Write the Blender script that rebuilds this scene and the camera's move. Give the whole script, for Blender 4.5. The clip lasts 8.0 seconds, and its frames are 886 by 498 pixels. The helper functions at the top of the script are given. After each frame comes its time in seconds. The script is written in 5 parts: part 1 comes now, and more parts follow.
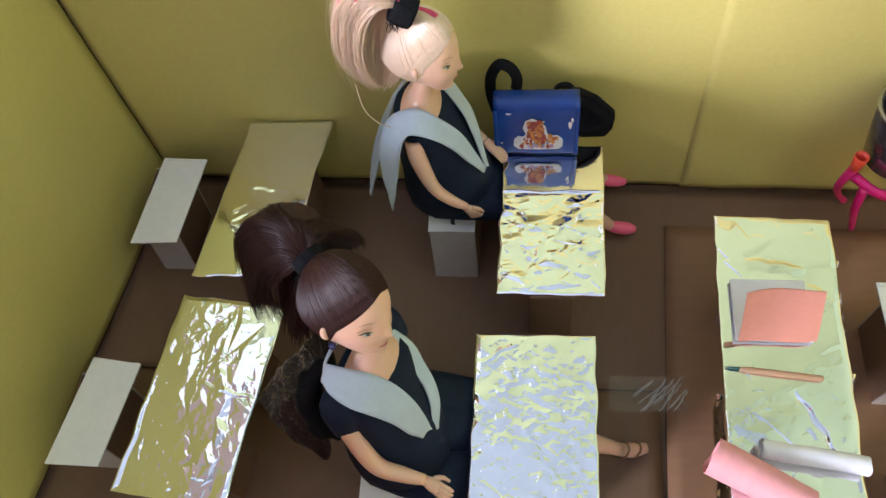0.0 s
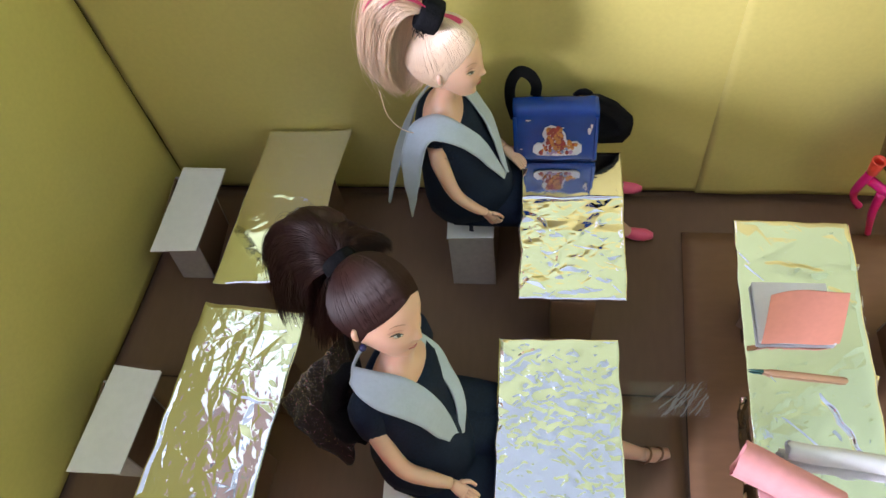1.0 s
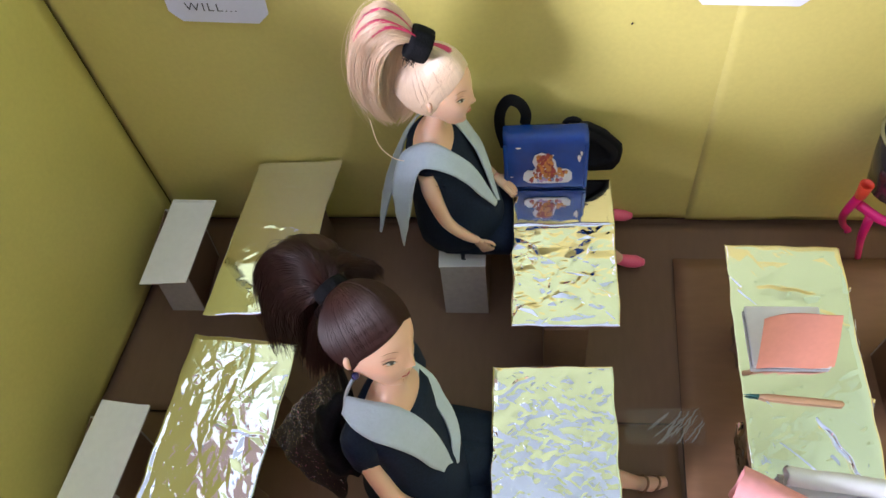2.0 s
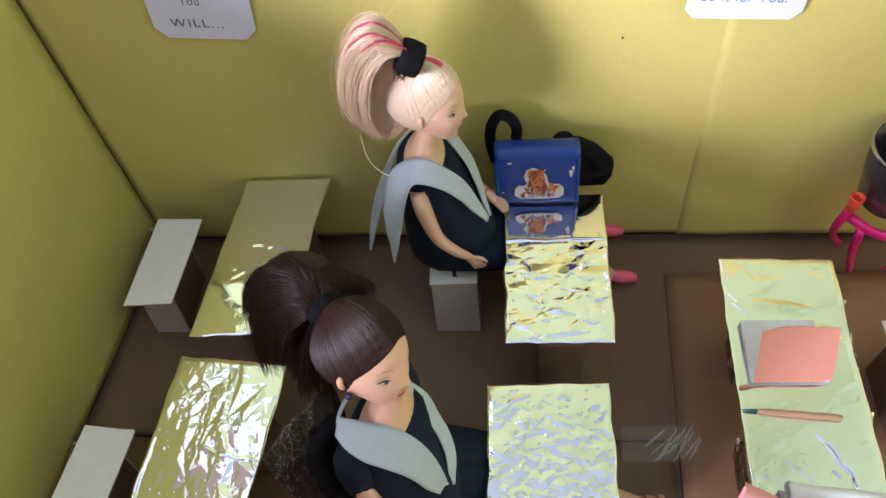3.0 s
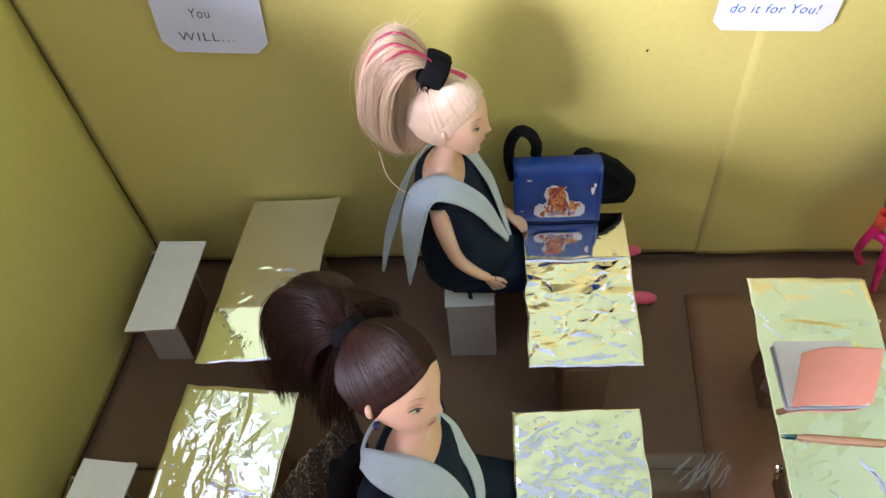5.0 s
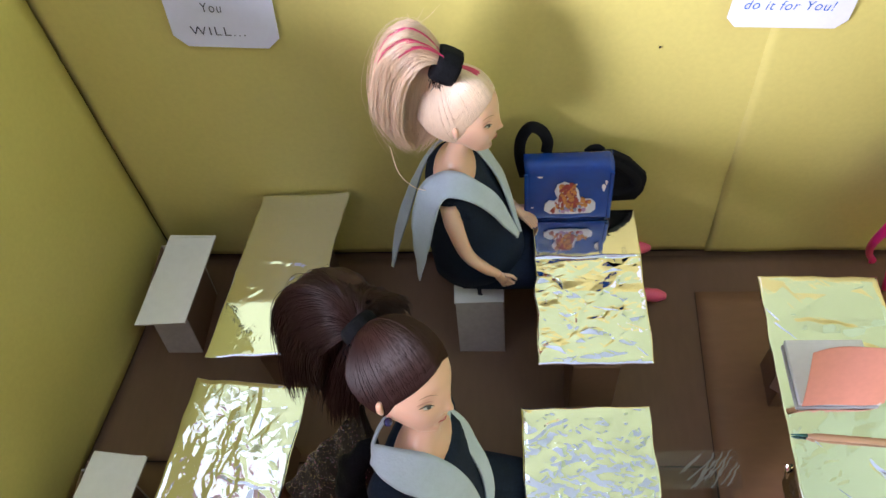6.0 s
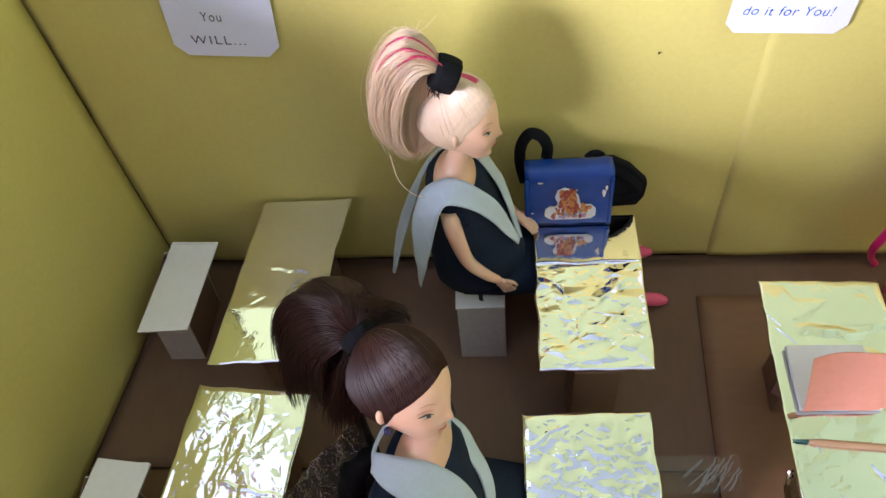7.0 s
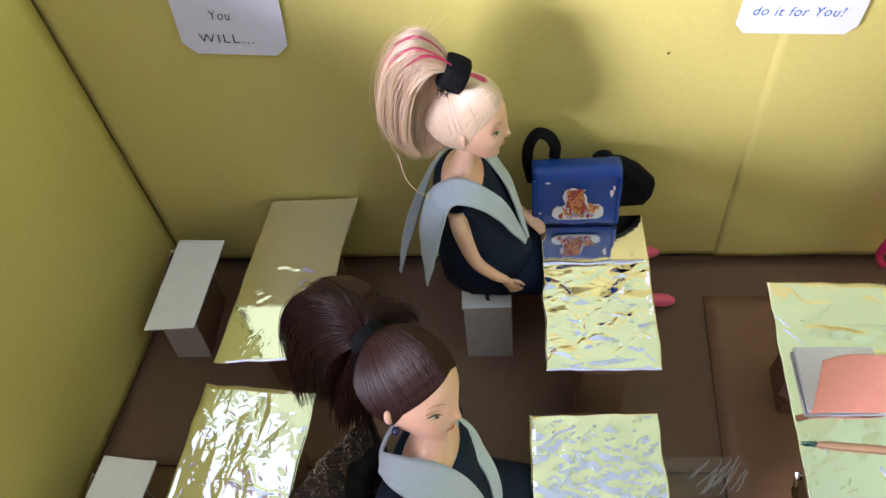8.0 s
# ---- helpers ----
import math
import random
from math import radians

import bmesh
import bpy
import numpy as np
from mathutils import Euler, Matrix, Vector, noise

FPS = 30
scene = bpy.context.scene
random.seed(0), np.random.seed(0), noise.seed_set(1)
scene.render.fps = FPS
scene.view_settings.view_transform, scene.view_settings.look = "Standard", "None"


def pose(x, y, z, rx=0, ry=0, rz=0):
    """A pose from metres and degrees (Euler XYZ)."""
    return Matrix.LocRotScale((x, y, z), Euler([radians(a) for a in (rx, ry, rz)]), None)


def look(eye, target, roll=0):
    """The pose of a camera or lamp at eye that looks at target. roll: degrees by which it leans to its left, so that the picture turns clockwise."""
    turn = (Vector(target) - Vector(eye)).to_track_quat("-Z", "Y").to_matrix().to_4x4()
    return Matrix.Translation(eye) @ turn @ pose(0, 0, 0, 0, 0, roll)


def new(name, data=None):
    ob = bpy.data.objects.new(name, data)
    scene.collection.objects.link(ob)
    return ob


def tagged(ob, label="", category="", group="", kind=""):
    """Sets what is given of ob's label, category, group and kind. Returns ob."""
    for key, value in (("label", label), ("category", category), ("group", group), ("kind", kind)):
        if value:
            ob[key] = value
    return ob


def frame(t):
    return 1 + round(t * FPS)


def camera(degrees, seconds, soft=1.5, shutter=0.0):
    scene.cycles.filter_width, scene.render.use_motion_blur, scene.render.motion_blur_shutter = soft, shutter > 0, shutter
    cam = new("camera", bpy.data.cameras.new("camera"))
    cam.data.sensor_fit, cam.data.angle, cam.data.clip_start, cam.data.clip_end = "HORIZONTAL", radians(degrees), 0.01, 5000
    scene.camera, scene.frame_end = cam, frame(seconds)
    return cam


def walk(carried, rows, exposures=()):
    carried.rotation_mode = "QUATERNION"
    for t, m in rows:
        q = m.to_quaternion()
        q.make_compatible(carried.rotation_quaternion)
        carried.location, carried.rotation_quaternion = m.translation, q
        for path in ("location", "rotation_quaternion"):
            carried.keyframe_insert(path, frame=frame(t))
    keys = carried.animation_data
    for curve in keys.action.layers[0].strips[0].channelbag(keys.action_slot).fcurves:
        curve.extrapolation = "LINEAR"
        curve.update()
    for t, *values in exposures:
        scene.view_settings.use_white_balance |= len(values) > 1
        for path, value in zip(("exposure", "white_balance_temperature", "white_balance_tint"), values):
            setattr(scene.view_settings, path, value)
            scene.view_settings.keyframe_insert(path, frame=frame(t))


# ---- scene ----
cam = camera(61.4, 8.0)
ROWS = [
    (0.0, -0.00028, 0.00088, 0.52171, 28.144, 6.490, 4.899),
    (0.5, -0.00918, -0.00605, 0.52297, 28.717, 6.629, 5.023),
    (1.0, -0.01338, -0.00703, 0.52240, 29.300, 6.639, 4.656),
    (1.5, -0.01614, -0.01101, 0.52030, 30.454, 6.607, 4.166),
    (1.7, -0.01535, -0.00937, 0.52060, 30.885, 6.518, 3.895),
    (2.8, -0.01356, -0.00926, 0.51275, 33.664, 5.819, 3.244),
    (3.0, -0.01982, -0.00765, 0.51287, 33.184, 5.685, 2.549),
    (3.5, -0.03257, -0.00005, 0.50237, 33.913, 5.273, 1.573),
    (4.0, -0.03978, -0.00047, 0.49778, 34.376, 5.049, 1.643),
    (4.5, -0.04198, -0.00445, 0.50031, 35.009, 4.984, 1.858),
    (4.7, -0.04108, -0.00288, 0.49796, 35.146, 5.079, 1.645),
    (5.8, -0.04327, 0.00082, 0.49749, 34.579, 5.059, 2.164),
    (6.0, -0.04373, 0.00071, 0.49827, 34.624, 5.257, 2.296),
    (6.5, -0.04262, 0.00227, 0.50038, 34.601, 5.608, 2.321),
    (7.0, -0.04122, 0.00320, 0.50098, 34.669, 5.707, 2.241),
    (7.5, -0.04297, 0.00298, 0.50107, 34.811, 5.510, 2.231),
    (8.0, -0.04365, 0.00400, 0.50110, 34.592, 5.760, 2.613),
]
walk(cam, [(t, pose(x, y, z, rx, ry, rz)) for t, x, y, z, rx, ry, rz in ROWS])

# ---- light: the side window, two unseen lamps added to the room, and its bounce ----
world = bpy.data.worlds.new("sky")
scene.world = world
world.use_nodes = True
wn = world.node_tree.nodes
wl = world.node_tree.links
sky = wn.new("ShaderNodeTexSky")
sky.sky_type = "NISHITA"
sky.sun_disc = False
sky.sun_elevation, sky.sun_rotation = radians(40), radians(-60)
wl.new(sky.outputs[0], wn["Background"].inputs[0])
wn["Background"].inputs[1].default_value = 0.1


def area_lamp(name, eye, target, w, h, watts, colour):
    data = bpy.data.lights.new(name, "AREA")
    data.shape, data.size, data.size_y = "RECTANGLE", w, h
    data.energy, data.color = watts, colour
    ob = new(name, data)
    ob.matrix_world = look(eye, target)
    return ob


area_lamp("window_light_side", (-1.95, -1.20, 0.98), (0.1, 0.34, 0.20), 1.15, 0.62, 246, (0.925, 0.93, 1.13))
# unseen lamp added for the pale reflection in the front left desk
area_lamp("reflection_light_far", (-0.90, 0.68, 1.85), (-0.10, 0.10, 0.2), 0.26, 0.80, 0.75, (0.80, 0.88, 1.0))
# added bluish fill from the right; no source stands there
area_lamp("fill_light_right", (0.71, -0.12, 1.20), (-0.40, 0.24, 0.50), 0.50, 0.50, 2.6, (0.72, 0.90, 1.0))

# ---- materials ----


def material(name, colour, rough=0.6, metal=0.0, grain=0.0, scale=60.0, stain=0.0, stain_scale=8.0, bump=0.0, bump_scale=200.0,
             coat=0.0, sheen=0.0, trans=0.0, spec=0.5, spread=0.0, stretch=(1, 1, 1), subsurface=0.0):
    """Procedural surface: a base colour with fine grain, broader stains, small relief and an even spread from piece to piece."""
    m = bpy.data.materials.new(name)
    m.use_nodes = True
    n, l = m.node_tree.nodes, m.node_tree.links
    b = n["Principled BSDF"]
    b.inputs["Roughness"].default_value, b.inputs["Metallic"].default_value = rough, metal
    b.inputs["Coat Weight"].default_value, b.inputs["Sheen Weight"].default_value = coat, sheen
    b.inputs["Specular IOR Level"].default_value = spec
    b.inputs["Transmission Weight"].default_value = trans
    b.inputs["Subsurface Weight"].default_value = subsurface
    b.inputs["Subsurface Radius"].default_value = (0.004, 0.0018, 0.001)
    b.inputs["Subsurface Scale"].default_value = 0.6
    coords = n.new("ShaderNodeTexCoord")
    mapping = n.new("ShaderNodeMapping")
    mapping.inputs["Scale"].default_value = stretch
    l.new(coords.outputs["Object"], mapping.inputs[0])

    def noise_tex(s, detail=4.0):
        t = n.new("ShaderNodeTexNoise")
        t.inputs["Scale"].default_value, t.inputs["Detail"].default_value = s, detail
        l.new(mapping.outputs[0], t.inputs["Vector"])
        return t

    value = None
    for s, amount in ((scale, grain), (stain_scale, stain)):
        if amount:
            r = n.new("ShaderNodeMapRange")
            r.inputs["From Min"].default_value, r.inputs["From Max"].default_value = 0.3, 0.7
            r.inputs["To Min"].default_value, r.inputs["To Max"].default_value = 1 - amount, 1 + amount
            l.new(noise_tex(s).outputs["Fac"], r.inputs["Value"])
            if value is None:
                value = r.outputs[0]
            else:
                mul = n.new("ShaderNodeMath")
                mul.operation = "MULTIPLY"
                l.new(value, mul.inputs[0])
                l.new(r.outputs[0], mul.inputs[1])
                value = mul.outputs[0]
    if spread:
        info = n.new("ShaderNodeNewGeometry")
        r = n.new("ShaderNodeMapRange")
        r.inputs["To Min"].default_value, r.inputs["To Max"].default_value = 1 - spread, 1 + spread
        l.new(info.outputs["Random Per Island"], r.inputs["Value"])
        if value is None:
            value = r.outputs[0]
        else:
            mul = n.new("ShaderNodeMath")
            mul.operation = "MULTIPLY"
            l.new(value, mul.inputs[0])
            l.new(r.outputs[0], mul.inputs[1])
            value = mul.outputs[0]
    if value is None:
        b.inputs["Base Color"].default_value = (*colour, 1)
    else:
        hsv = n.new("ShaderNodeHueSaturation")
        hsv.inputs["Color"].default_value = (*colour, 1)
        l.new(value, hsv.inputs["Value"])
        l.new(hsv.outputs[0], b.inputs["Base Color"])
    if bump:
        bn = n.new("ShaderNodeBump")
        bn.inputs["Strength"].default_value, bn.inputs["Distance"].default_value = bump, 0.0006
        l.new(noise_tex(bump_scale, 3.0).outputs["Fac"], bn.inputs["Height"])
        l.new(bn.outputs[0], b.inputs["Normal"])
    return m


YELLOW = material("yellow_chart_paper", (0.562, 0.478, 0.150), 0.5, grain=0.03, scale=300, stain=0.05, stain_scale=7, bump=0.08, bump_scale=500)
CARTON = material("brown_carton", (0.158, 0.086, 0.050), 0.62, grain=0.05, scale=220, stain=0.10, stain_scale=14, bump=0.12, bump_scale=350, stretch=(1, 0.25, 1))
CARTON_WARM = material("warm_brown_carton", (0.226, 0.117, 0.061), 0.58, grain=0.05, scale=220, stain=0.12, stain_scale=11, bump=0.12, bump_scale=350, stretch=(0.25, 1, 1))
CARTON_IN = material("grey_board_inside", (0.41, 0.36, 0.33), 0.75, grain=0.07, scale=260, stain=0.06, stain_scale=20, bump=0.15, bump_scale=500)
# near-black for carton edges, and for shade painted into gaps and flap sides
EDGE_AND_SHADE = material("dark_edge_and_shade", (0.035, 0.020, 0.013), 0.8, grain=0.2, scale=500)
WHITE_CARD = material("white_card", (0.82, 0.80, 0.79), 0.45, grain=0.02, scale=200, stain=0.03, stain_scale=25, bump=0.05, bump_scale=500)
NOTE = material("white_note_paper", (0.68, 0.68, 0.82), 0.6, grain=0.015, scale=300, stain=0.02, stain_scale=20, bump=0.05, bump_scale=600)
PINK_CARD = material("bright_pink_card", (0.85, 0.28, 0.52), 0.45, grain=0.03, scale=200, stain=0.04, stain_scale=20)
INK = material("black_ink", (0.03, 0.03, 0.06), 0.6, grain=0.2, scale=900)
BLUE_INK = material("blue_ink", (0.01, 0.10, 0.45), 0.6, grain=0.2, scale=900)
SKIN = material("doll_vinyl_skin", (0.72, 0.435, 0.315), 0.34, grain=0.015, scale=150, stain=0.03, stain_scale=60, subsurface=0.25)
LIP = material("doll_lip_paint", (0.50, 0.085, 0.085), 0.35)
EYE_WHITE = material("doll_eye_white", (0.52, 0.50, 0.48), 0.3)
EYE_DARK = material("doll_eye_paint", (0.04, 0.035, 0.035), 0.3)
EYE_BLUE = material("doll_iris_paint", (0.05, 0.065, 0.07), 0.3)
LID = material("doll_eyelid_paint", (0.60, 0.30, 0.24), 0.4)
BROW = material("doll_brow_paint", (0.25, 0.13, 0.07), 0.4)
BLONDE = material("blonde_hair", (0.93, 0.715, 0.53), 0.30, spread=0.10, spec=0.8, sheen=0.15)

PINK_HAIR = material("pink_hair_streak", (0.80, 0.08, 0.22), 0.35, spread=0.2)
BROWN_HAIR = material("dark_brown_hair", (0.030, 0.0105, 0.0085), 0.46, spread=0.10, spec=0.22)
FELT = material("pale_blue_felt", (0.41, 0.475, 0.56), 0.95, grain=0.03, scale=500, stain=0.05, stain_scale=60, bump=0.35, bump_scale=900, sheen=0.25)
NAVY = material("navy_cloth", (0.0060, 0.0125, 0.031), 0.7, grain=0.25, scale=700, stain=0.2, stain_scale=50, bump=0.3, bump_scale=1200, spec=0.18)
BLACK_CLOTH = material("black_webbing", (0.005, 0.005, 0.007), 0.85, grain=0.3, scale=900, bump=0.5, bump_scale=900, spec=0.15)
SHOE_PINK = material("pink_shoe_plastic", (0.85, 0.13, 0.25), 0.35, grain=0.04, scale=100)
BLUE_VINYL = material("blue_vinyl", (0.002, 0.040, 0.25), 0.24, grain=0.08, scale=200, stain=0.15, stain_scale=40, bump=0.12, bump_scale=250, coat=0.08)
STICKER = material("sticker_border_paper", (0.75, 0.70, 0.74), 0.45, grain=0.05, scale=300)
STICK_RED = material("sticker_red_print", (0.32, 0.03, 0.02), 0.4, grain=0.35, scale=300)
STICK_GOLD = material("sticker_gold_print", (0.58, 0.22, 0.04), 0.4, grain=0.35, scale=300)
STICK_MAUVE = material("sticker_mauve_print", (0.45, 0.25, 0.45), 0.4, grain=0.35, scale=300)
STICK_GREY = material("sticker_blue_print", (0.25, 0.30, 0.50), 0.4, grain=0.35, scale=300)
HOT_PINK = material("hot_pink_plastic", (0.75, 0.015, 0.20), 0.35, grain=0.03, scale=100, subsurface=0.2)
ORANGE = material("orange_red_plastic", (0.85, 0.09, 0.05), 0.35, grain=0.03, scale=100, subsurface=0.2)
DARK_CUP = material("dark_tinted_plastic", (0.035, 0.030, 0.035), 0.22, grain=0.1, scale=60, coat=0.3)
CHROME = material("chrome_rim", (0.45, 0.46, 0.50), 0.18, metal=1.0)
SALMON = material("salmon_sticky_paper", (0.65, 0.26, 0.19), 0.65, grain=0.03, scale=300, stain=0.04, stain_scale=40, bump=0.06, bump_scale=600)
PINK_PAPER = material("pink_crepe_paper", (0.66, 0.28, 0.29), 0.7, grain=0.05, scale=200, stain=0.05, stain_scale=40, bump=0.2, bump_scale=400)
GREY_PAPER = material("pale_paper_roll", (0.62, 0.61, 0.64), 0.55, grain=0.02, scale=300, stain=0.03, stain_scale=40, bump=0.06, bump_scale=600)
PENCIL_WOOD = material("tan_pencil_wood", (0.40, 0.23, 0.13), 0.45, grain=0.1, scale=200, stretch=(0.15, 1, 1))
PENCIL_TIP = material("green_pencil_lead", (0.02, 0.10, 0.10), 0.5, grain=0.15, scale=400)
GLITTER = material("brown_glitter_cloth", (0.014, 0.007, 0.007), 0.6, grain=0.5, scale=900, bump=0.9, bump_scale=1400, spec=0.25)
FLAKE = material("copper_glitter_flake", (0.85, 0.72, 0.70), 0.2, metal=1.0, spread=0.4)
# colours of the unseen room, picked for the tints the foil mirrors
PINK_ROOM = material("unseen_near_wall_pink", (0.32, 0.24, 0.27), 0.8, grain=0.02, scale=30, stain=0.03, stain_scale=2)
CEILING = material("unseen_ceiling_bluish", (0.50, 0.56, 0.72), 0.85, grain=0.02, scale=30, stain=0.03, stain_scale=2)
GREEN_ROOM = material("unseen_far_wall_green", (0.43, 0.475, 0.24), 0.8, grain=0.02, scale=30, stain=0.03, stain_scale=2)
GREEN_DEEP = material("unseen_side_wall_green", (0.42, 0.50, 0.29), 0.8, grain=0.02, scale=30, stain=0.03, stain_scale=2)
MAUVE_ROOM = material("unseen_wall_mauve", (0.66, 0.44, 0.50), 0.8, grain=0.02, scale=30, stain=0.03, stain_scale=2)
ROOM = material("room_plaster", (0.46, 0.48, 0.52), 0.8, grain=0.02, scale=30, stain=0.03, stain_scale=2)
TILES = material("room_floor_stone", (0.27, 0.25, 0.24), 0.35, grain=0.05, scale=40, stain=0.06, stain_scale=3)
PEARL = material("earring_bead", (0.010, 0.010, 0.060), 0.25)



def foil_material():
    """Household foil: bright metal, broken into small flat facets."""
    m = bpy.data.materials.new("silver_foil")
    m.use_nodes = True
    n, l = m.node_tree.nodes, m.node_tree.links
    b = n["Principled BSDF"]
    b.inputs["Base Color"].default_value = (0.88, 0.885, 0.90, 1)
    b.inputs["Metallic"].default_value = 1.0
    coords = n.new("ShaderNodeTexCoord")
    bend = n.new("ShaderNodeTexNoise")
    bend.inputs["Scale"].default_value = 60
    l.new(coords.outputs["Object"], bend.inputs["Vector"])
    mixv = n.new("ShaderNodeVectorMath")
    mixv.operation = "MULTIPLY_ADD"
    mixv.inputs[1].default_value = (0.006, 0.006, 0.006)
    l.new(bend.outputs["Color"], mixv.inputs[0])
    l.new(coords.outputs["Object"], mixv.inputs[2])
    height = None
    for scale, amount in ((170, 0.6), (380, 0.3)):
        v = n.new("ShaderNodeTexVoronoi")
        v.inputs["Scale"].default_value = scale
        l.new(mixv.outputs[0], v.inputs["Vector"])
        mul = n.new("ShaderNodeMath")
        mul.operation = "MULTIPLY"
        mul.inputs[1].default_value = amount
        l.new(v.outputs["Distance"], mul.inputs[0])
        if height is None:
            height = mul.outputs[0]
        else:
            add = n.new("ShaderNodeMath")
            l.new(height, add.inputs[0])
            l.new(mul.outputs[0], add.inputs[1])
            height = add.outputs[0]
    patch = n.new("ShaderNodeTexNoise")
    patch.inputs["Scale"].default_value = 22
    l.new(coords.outputs["Object"], patch.inputs["Vector"])
    lim = n.new("ShaderNodeMapRange")
    lim.inputs["From Min"].default_value, lim.inputs["From Max"].default_value = 0.45, 0.65
    l.new(patch.outputs["Fac"], lim.inputs["Value"])
    bump = n.new("ShaderNodeBump")
    bump.inputs["Distance"].default_value = 0.0005
    strength = n.new("ShaderNodeMath")
    strength.operation = "MULTIPLY"
    strength.inputs[1].default_value = 0.14
    l.new(lim.outputs[0], strength.inputs[0])
    l.new(strength.outputs[0], bump.inputs["Strength"])
    l.new(height, bump.inputs["Height"])
    l.new(bump.outputs[0], b.inputs["Normal"])
    rough = n.new("ShaderNodeMapRange")
    rough.inputs["To Min"].default_value, rough.inputs["To Max"].default_value = 0.035, 0.09
    l.new(bend.outputs["Fac"], rough.inputs["Value"])
    l.new(rough.outputs[0], b.inputs["Roughness"])
    return m


FOIL = foil_material()


def let_light_through(m, colour, share):
    """Thin fibres: part of the light passes."""
    n, l = m.node_tree.nodes, m.node_tree.links
    through_it = n.new("ShaderNodeBsdfTranslucent")
    through_it.inputs[0].default_value = (*colour, 1)
    both = n.new("ShaderNodeMixShader")
    both.inputs[0].default_value = share
    l.new(n["Principled BSDF"].outputs[0], both.inputs[1])
    l.new(through_it.outputs[0], both.inputs[2])
    l.new(both.outputs[0], n["Material Output"].inputs[0])


let_light_through(BLONDE, (1.0, 0.79, 0.64), 0.28)
let_light_through(PINK_HAIR, (0.9, 0.15, 0.35), 0.35)

# ---- building helpers ----


def thing(name, label, category, at=(0, 0, 0), turn=0.0, group="", kind=""):
    ob = new(name)
    ob.empty_display_size = 0.01
    ob.matrix_world = pose(*at, 0, 0, turn)
    return tagged(ob, label, category, group, kind)


def mesh_of(name, bm, mats, smooth=True):
    me = bpy.data.meshes.new(name)
    bm.to_mesh(me)
    bm.free()
    for m in mats if isinstance(mats, (list, tuple)) else [mats]:
        me.materials.append(m)
    if smooth:
        for p in me.polygons:
            p.use_smooth = True
    return me


def part(name, bm, mats, parent=None, label="", smooth=True):
    ob = new(name, mesh_of(name, bm, mats, smooth))
    if parent is not None:
        ob.parent = parent
    return tagged(ob, label)


def solo(name, bm, mats, label, category, group="", kind="", smooth=True, at=None):
    ob = new(name, mesh_of(name, bm, mats, smooth))
    if at is not None:
        ob.data.transform(Matrix.Translation(-Vector(at)))
        ob.location = at
    return tagged(ob, label, category, group, kind)


def slab(bm, lo, hi, bevel=0.0005, m=None, mi=0):
    """A box with small bevelled edges between two corners."""
    made = bmesh.ops.create_cube(bm, size=1.0)["verts"]
    lo, hi = Vector(lo), Vector(hi)
    for v in made:
        v.co = Vector([lo[i] + (v.co[i] + 0.5) * (hi[i] - lo[i]) for i in range(3)])
        if m is not None:
            v.co = m @ v.co
    faces = {f for v in made for f in v.link_faces}
    for f in faces:
        f.material_index = mi
    if bevel:
        edges = list({e for f in faces for e in f.edges})
        bmesh.ops.bevel(bm, geom=edges, offset=bevel, segments=1, affect="EDGES", profile=0.5)


def ring_loft(bm, rings, mi=0, cap=True):
    """Joins rings of equal length by quads."""
    rows = [[bm.verts.new(p) for p in r] for r in rings]
    n = len(rows[0])
    for a, b in zip(rows, rows[1:]):
        for i in range(n):
            f = bm.faces.new((a[i], a[(i + 1) % n], b[(i + 1) % n], b[i]))
            f.material_index = mi
    if cap:
        for r, flip in ((rows[0], True), (rows[-1], False)):
            f = bm.faces.new(r[::-1] if flip else r)
            f.material_index = mi


def catmull(points, steps):
    pts = [Vector(p) for p in points]
    pts = [pts[0] * 2 - pts[1]] + pts + [pts[-1] * 2 - pts[-2]]
    out = []
    for i in range(1, len(pts) - 2):
        p0, p1, p2, p3 = pts[i - 1:i + 3]
        for k in range(steps):
            t = k / steps
            out.append(0.5 * (2 * p1 + (p2 - p0) * t + (2 * p0 - 5 * p1 + 4 * p2 - p3) * t * t + (3 * p1 - p0 - 3 * p2 + p3) * t ** 3))
    out.append(pts[-2].copy())
    return out


def tube(bm, points, radii, sides=10, steps=4, mi=0, flat=1.0, side_axis=None):
    """A limb, strap or strand along smooth points, with a radius at each."""
    path = catmull(points, steps)
    rr = [radii[min(int(i / steps), len(radii) - 2)] * (1 - (i / steps - min(int(i / steps), len(radii) - 2))) +
          radii[min(int(i / steps), len(radii) - 2) + 1] * (i / steps - min(int(i / steps), len(radii) - 2)) for i in range(len(path))]
    rings = []
    up = Vector(side_axis) if side_axis else None
    for i, p in enumerate(path):
        d = (path[min(i + 1, len(path) - 1)] - path[max(i - 1, 0)]).normalized()
        if up is None:
            up = Vector((0, 0, 1)) if abs(d.z) < 0.8 else Vector((0, 1, 0))
        a = (up - d * up.dot(d)).normalized()
        b = d.cross(a)
        if not side_axis:
            up = a
        rings.append([p + (a * math.cos(q) * flat + b * math.sin(q)) * rr[i] for q in [2 * math.pi * k / sides for k in range(sides)]])
    ring_loft(bm, rings, mi)


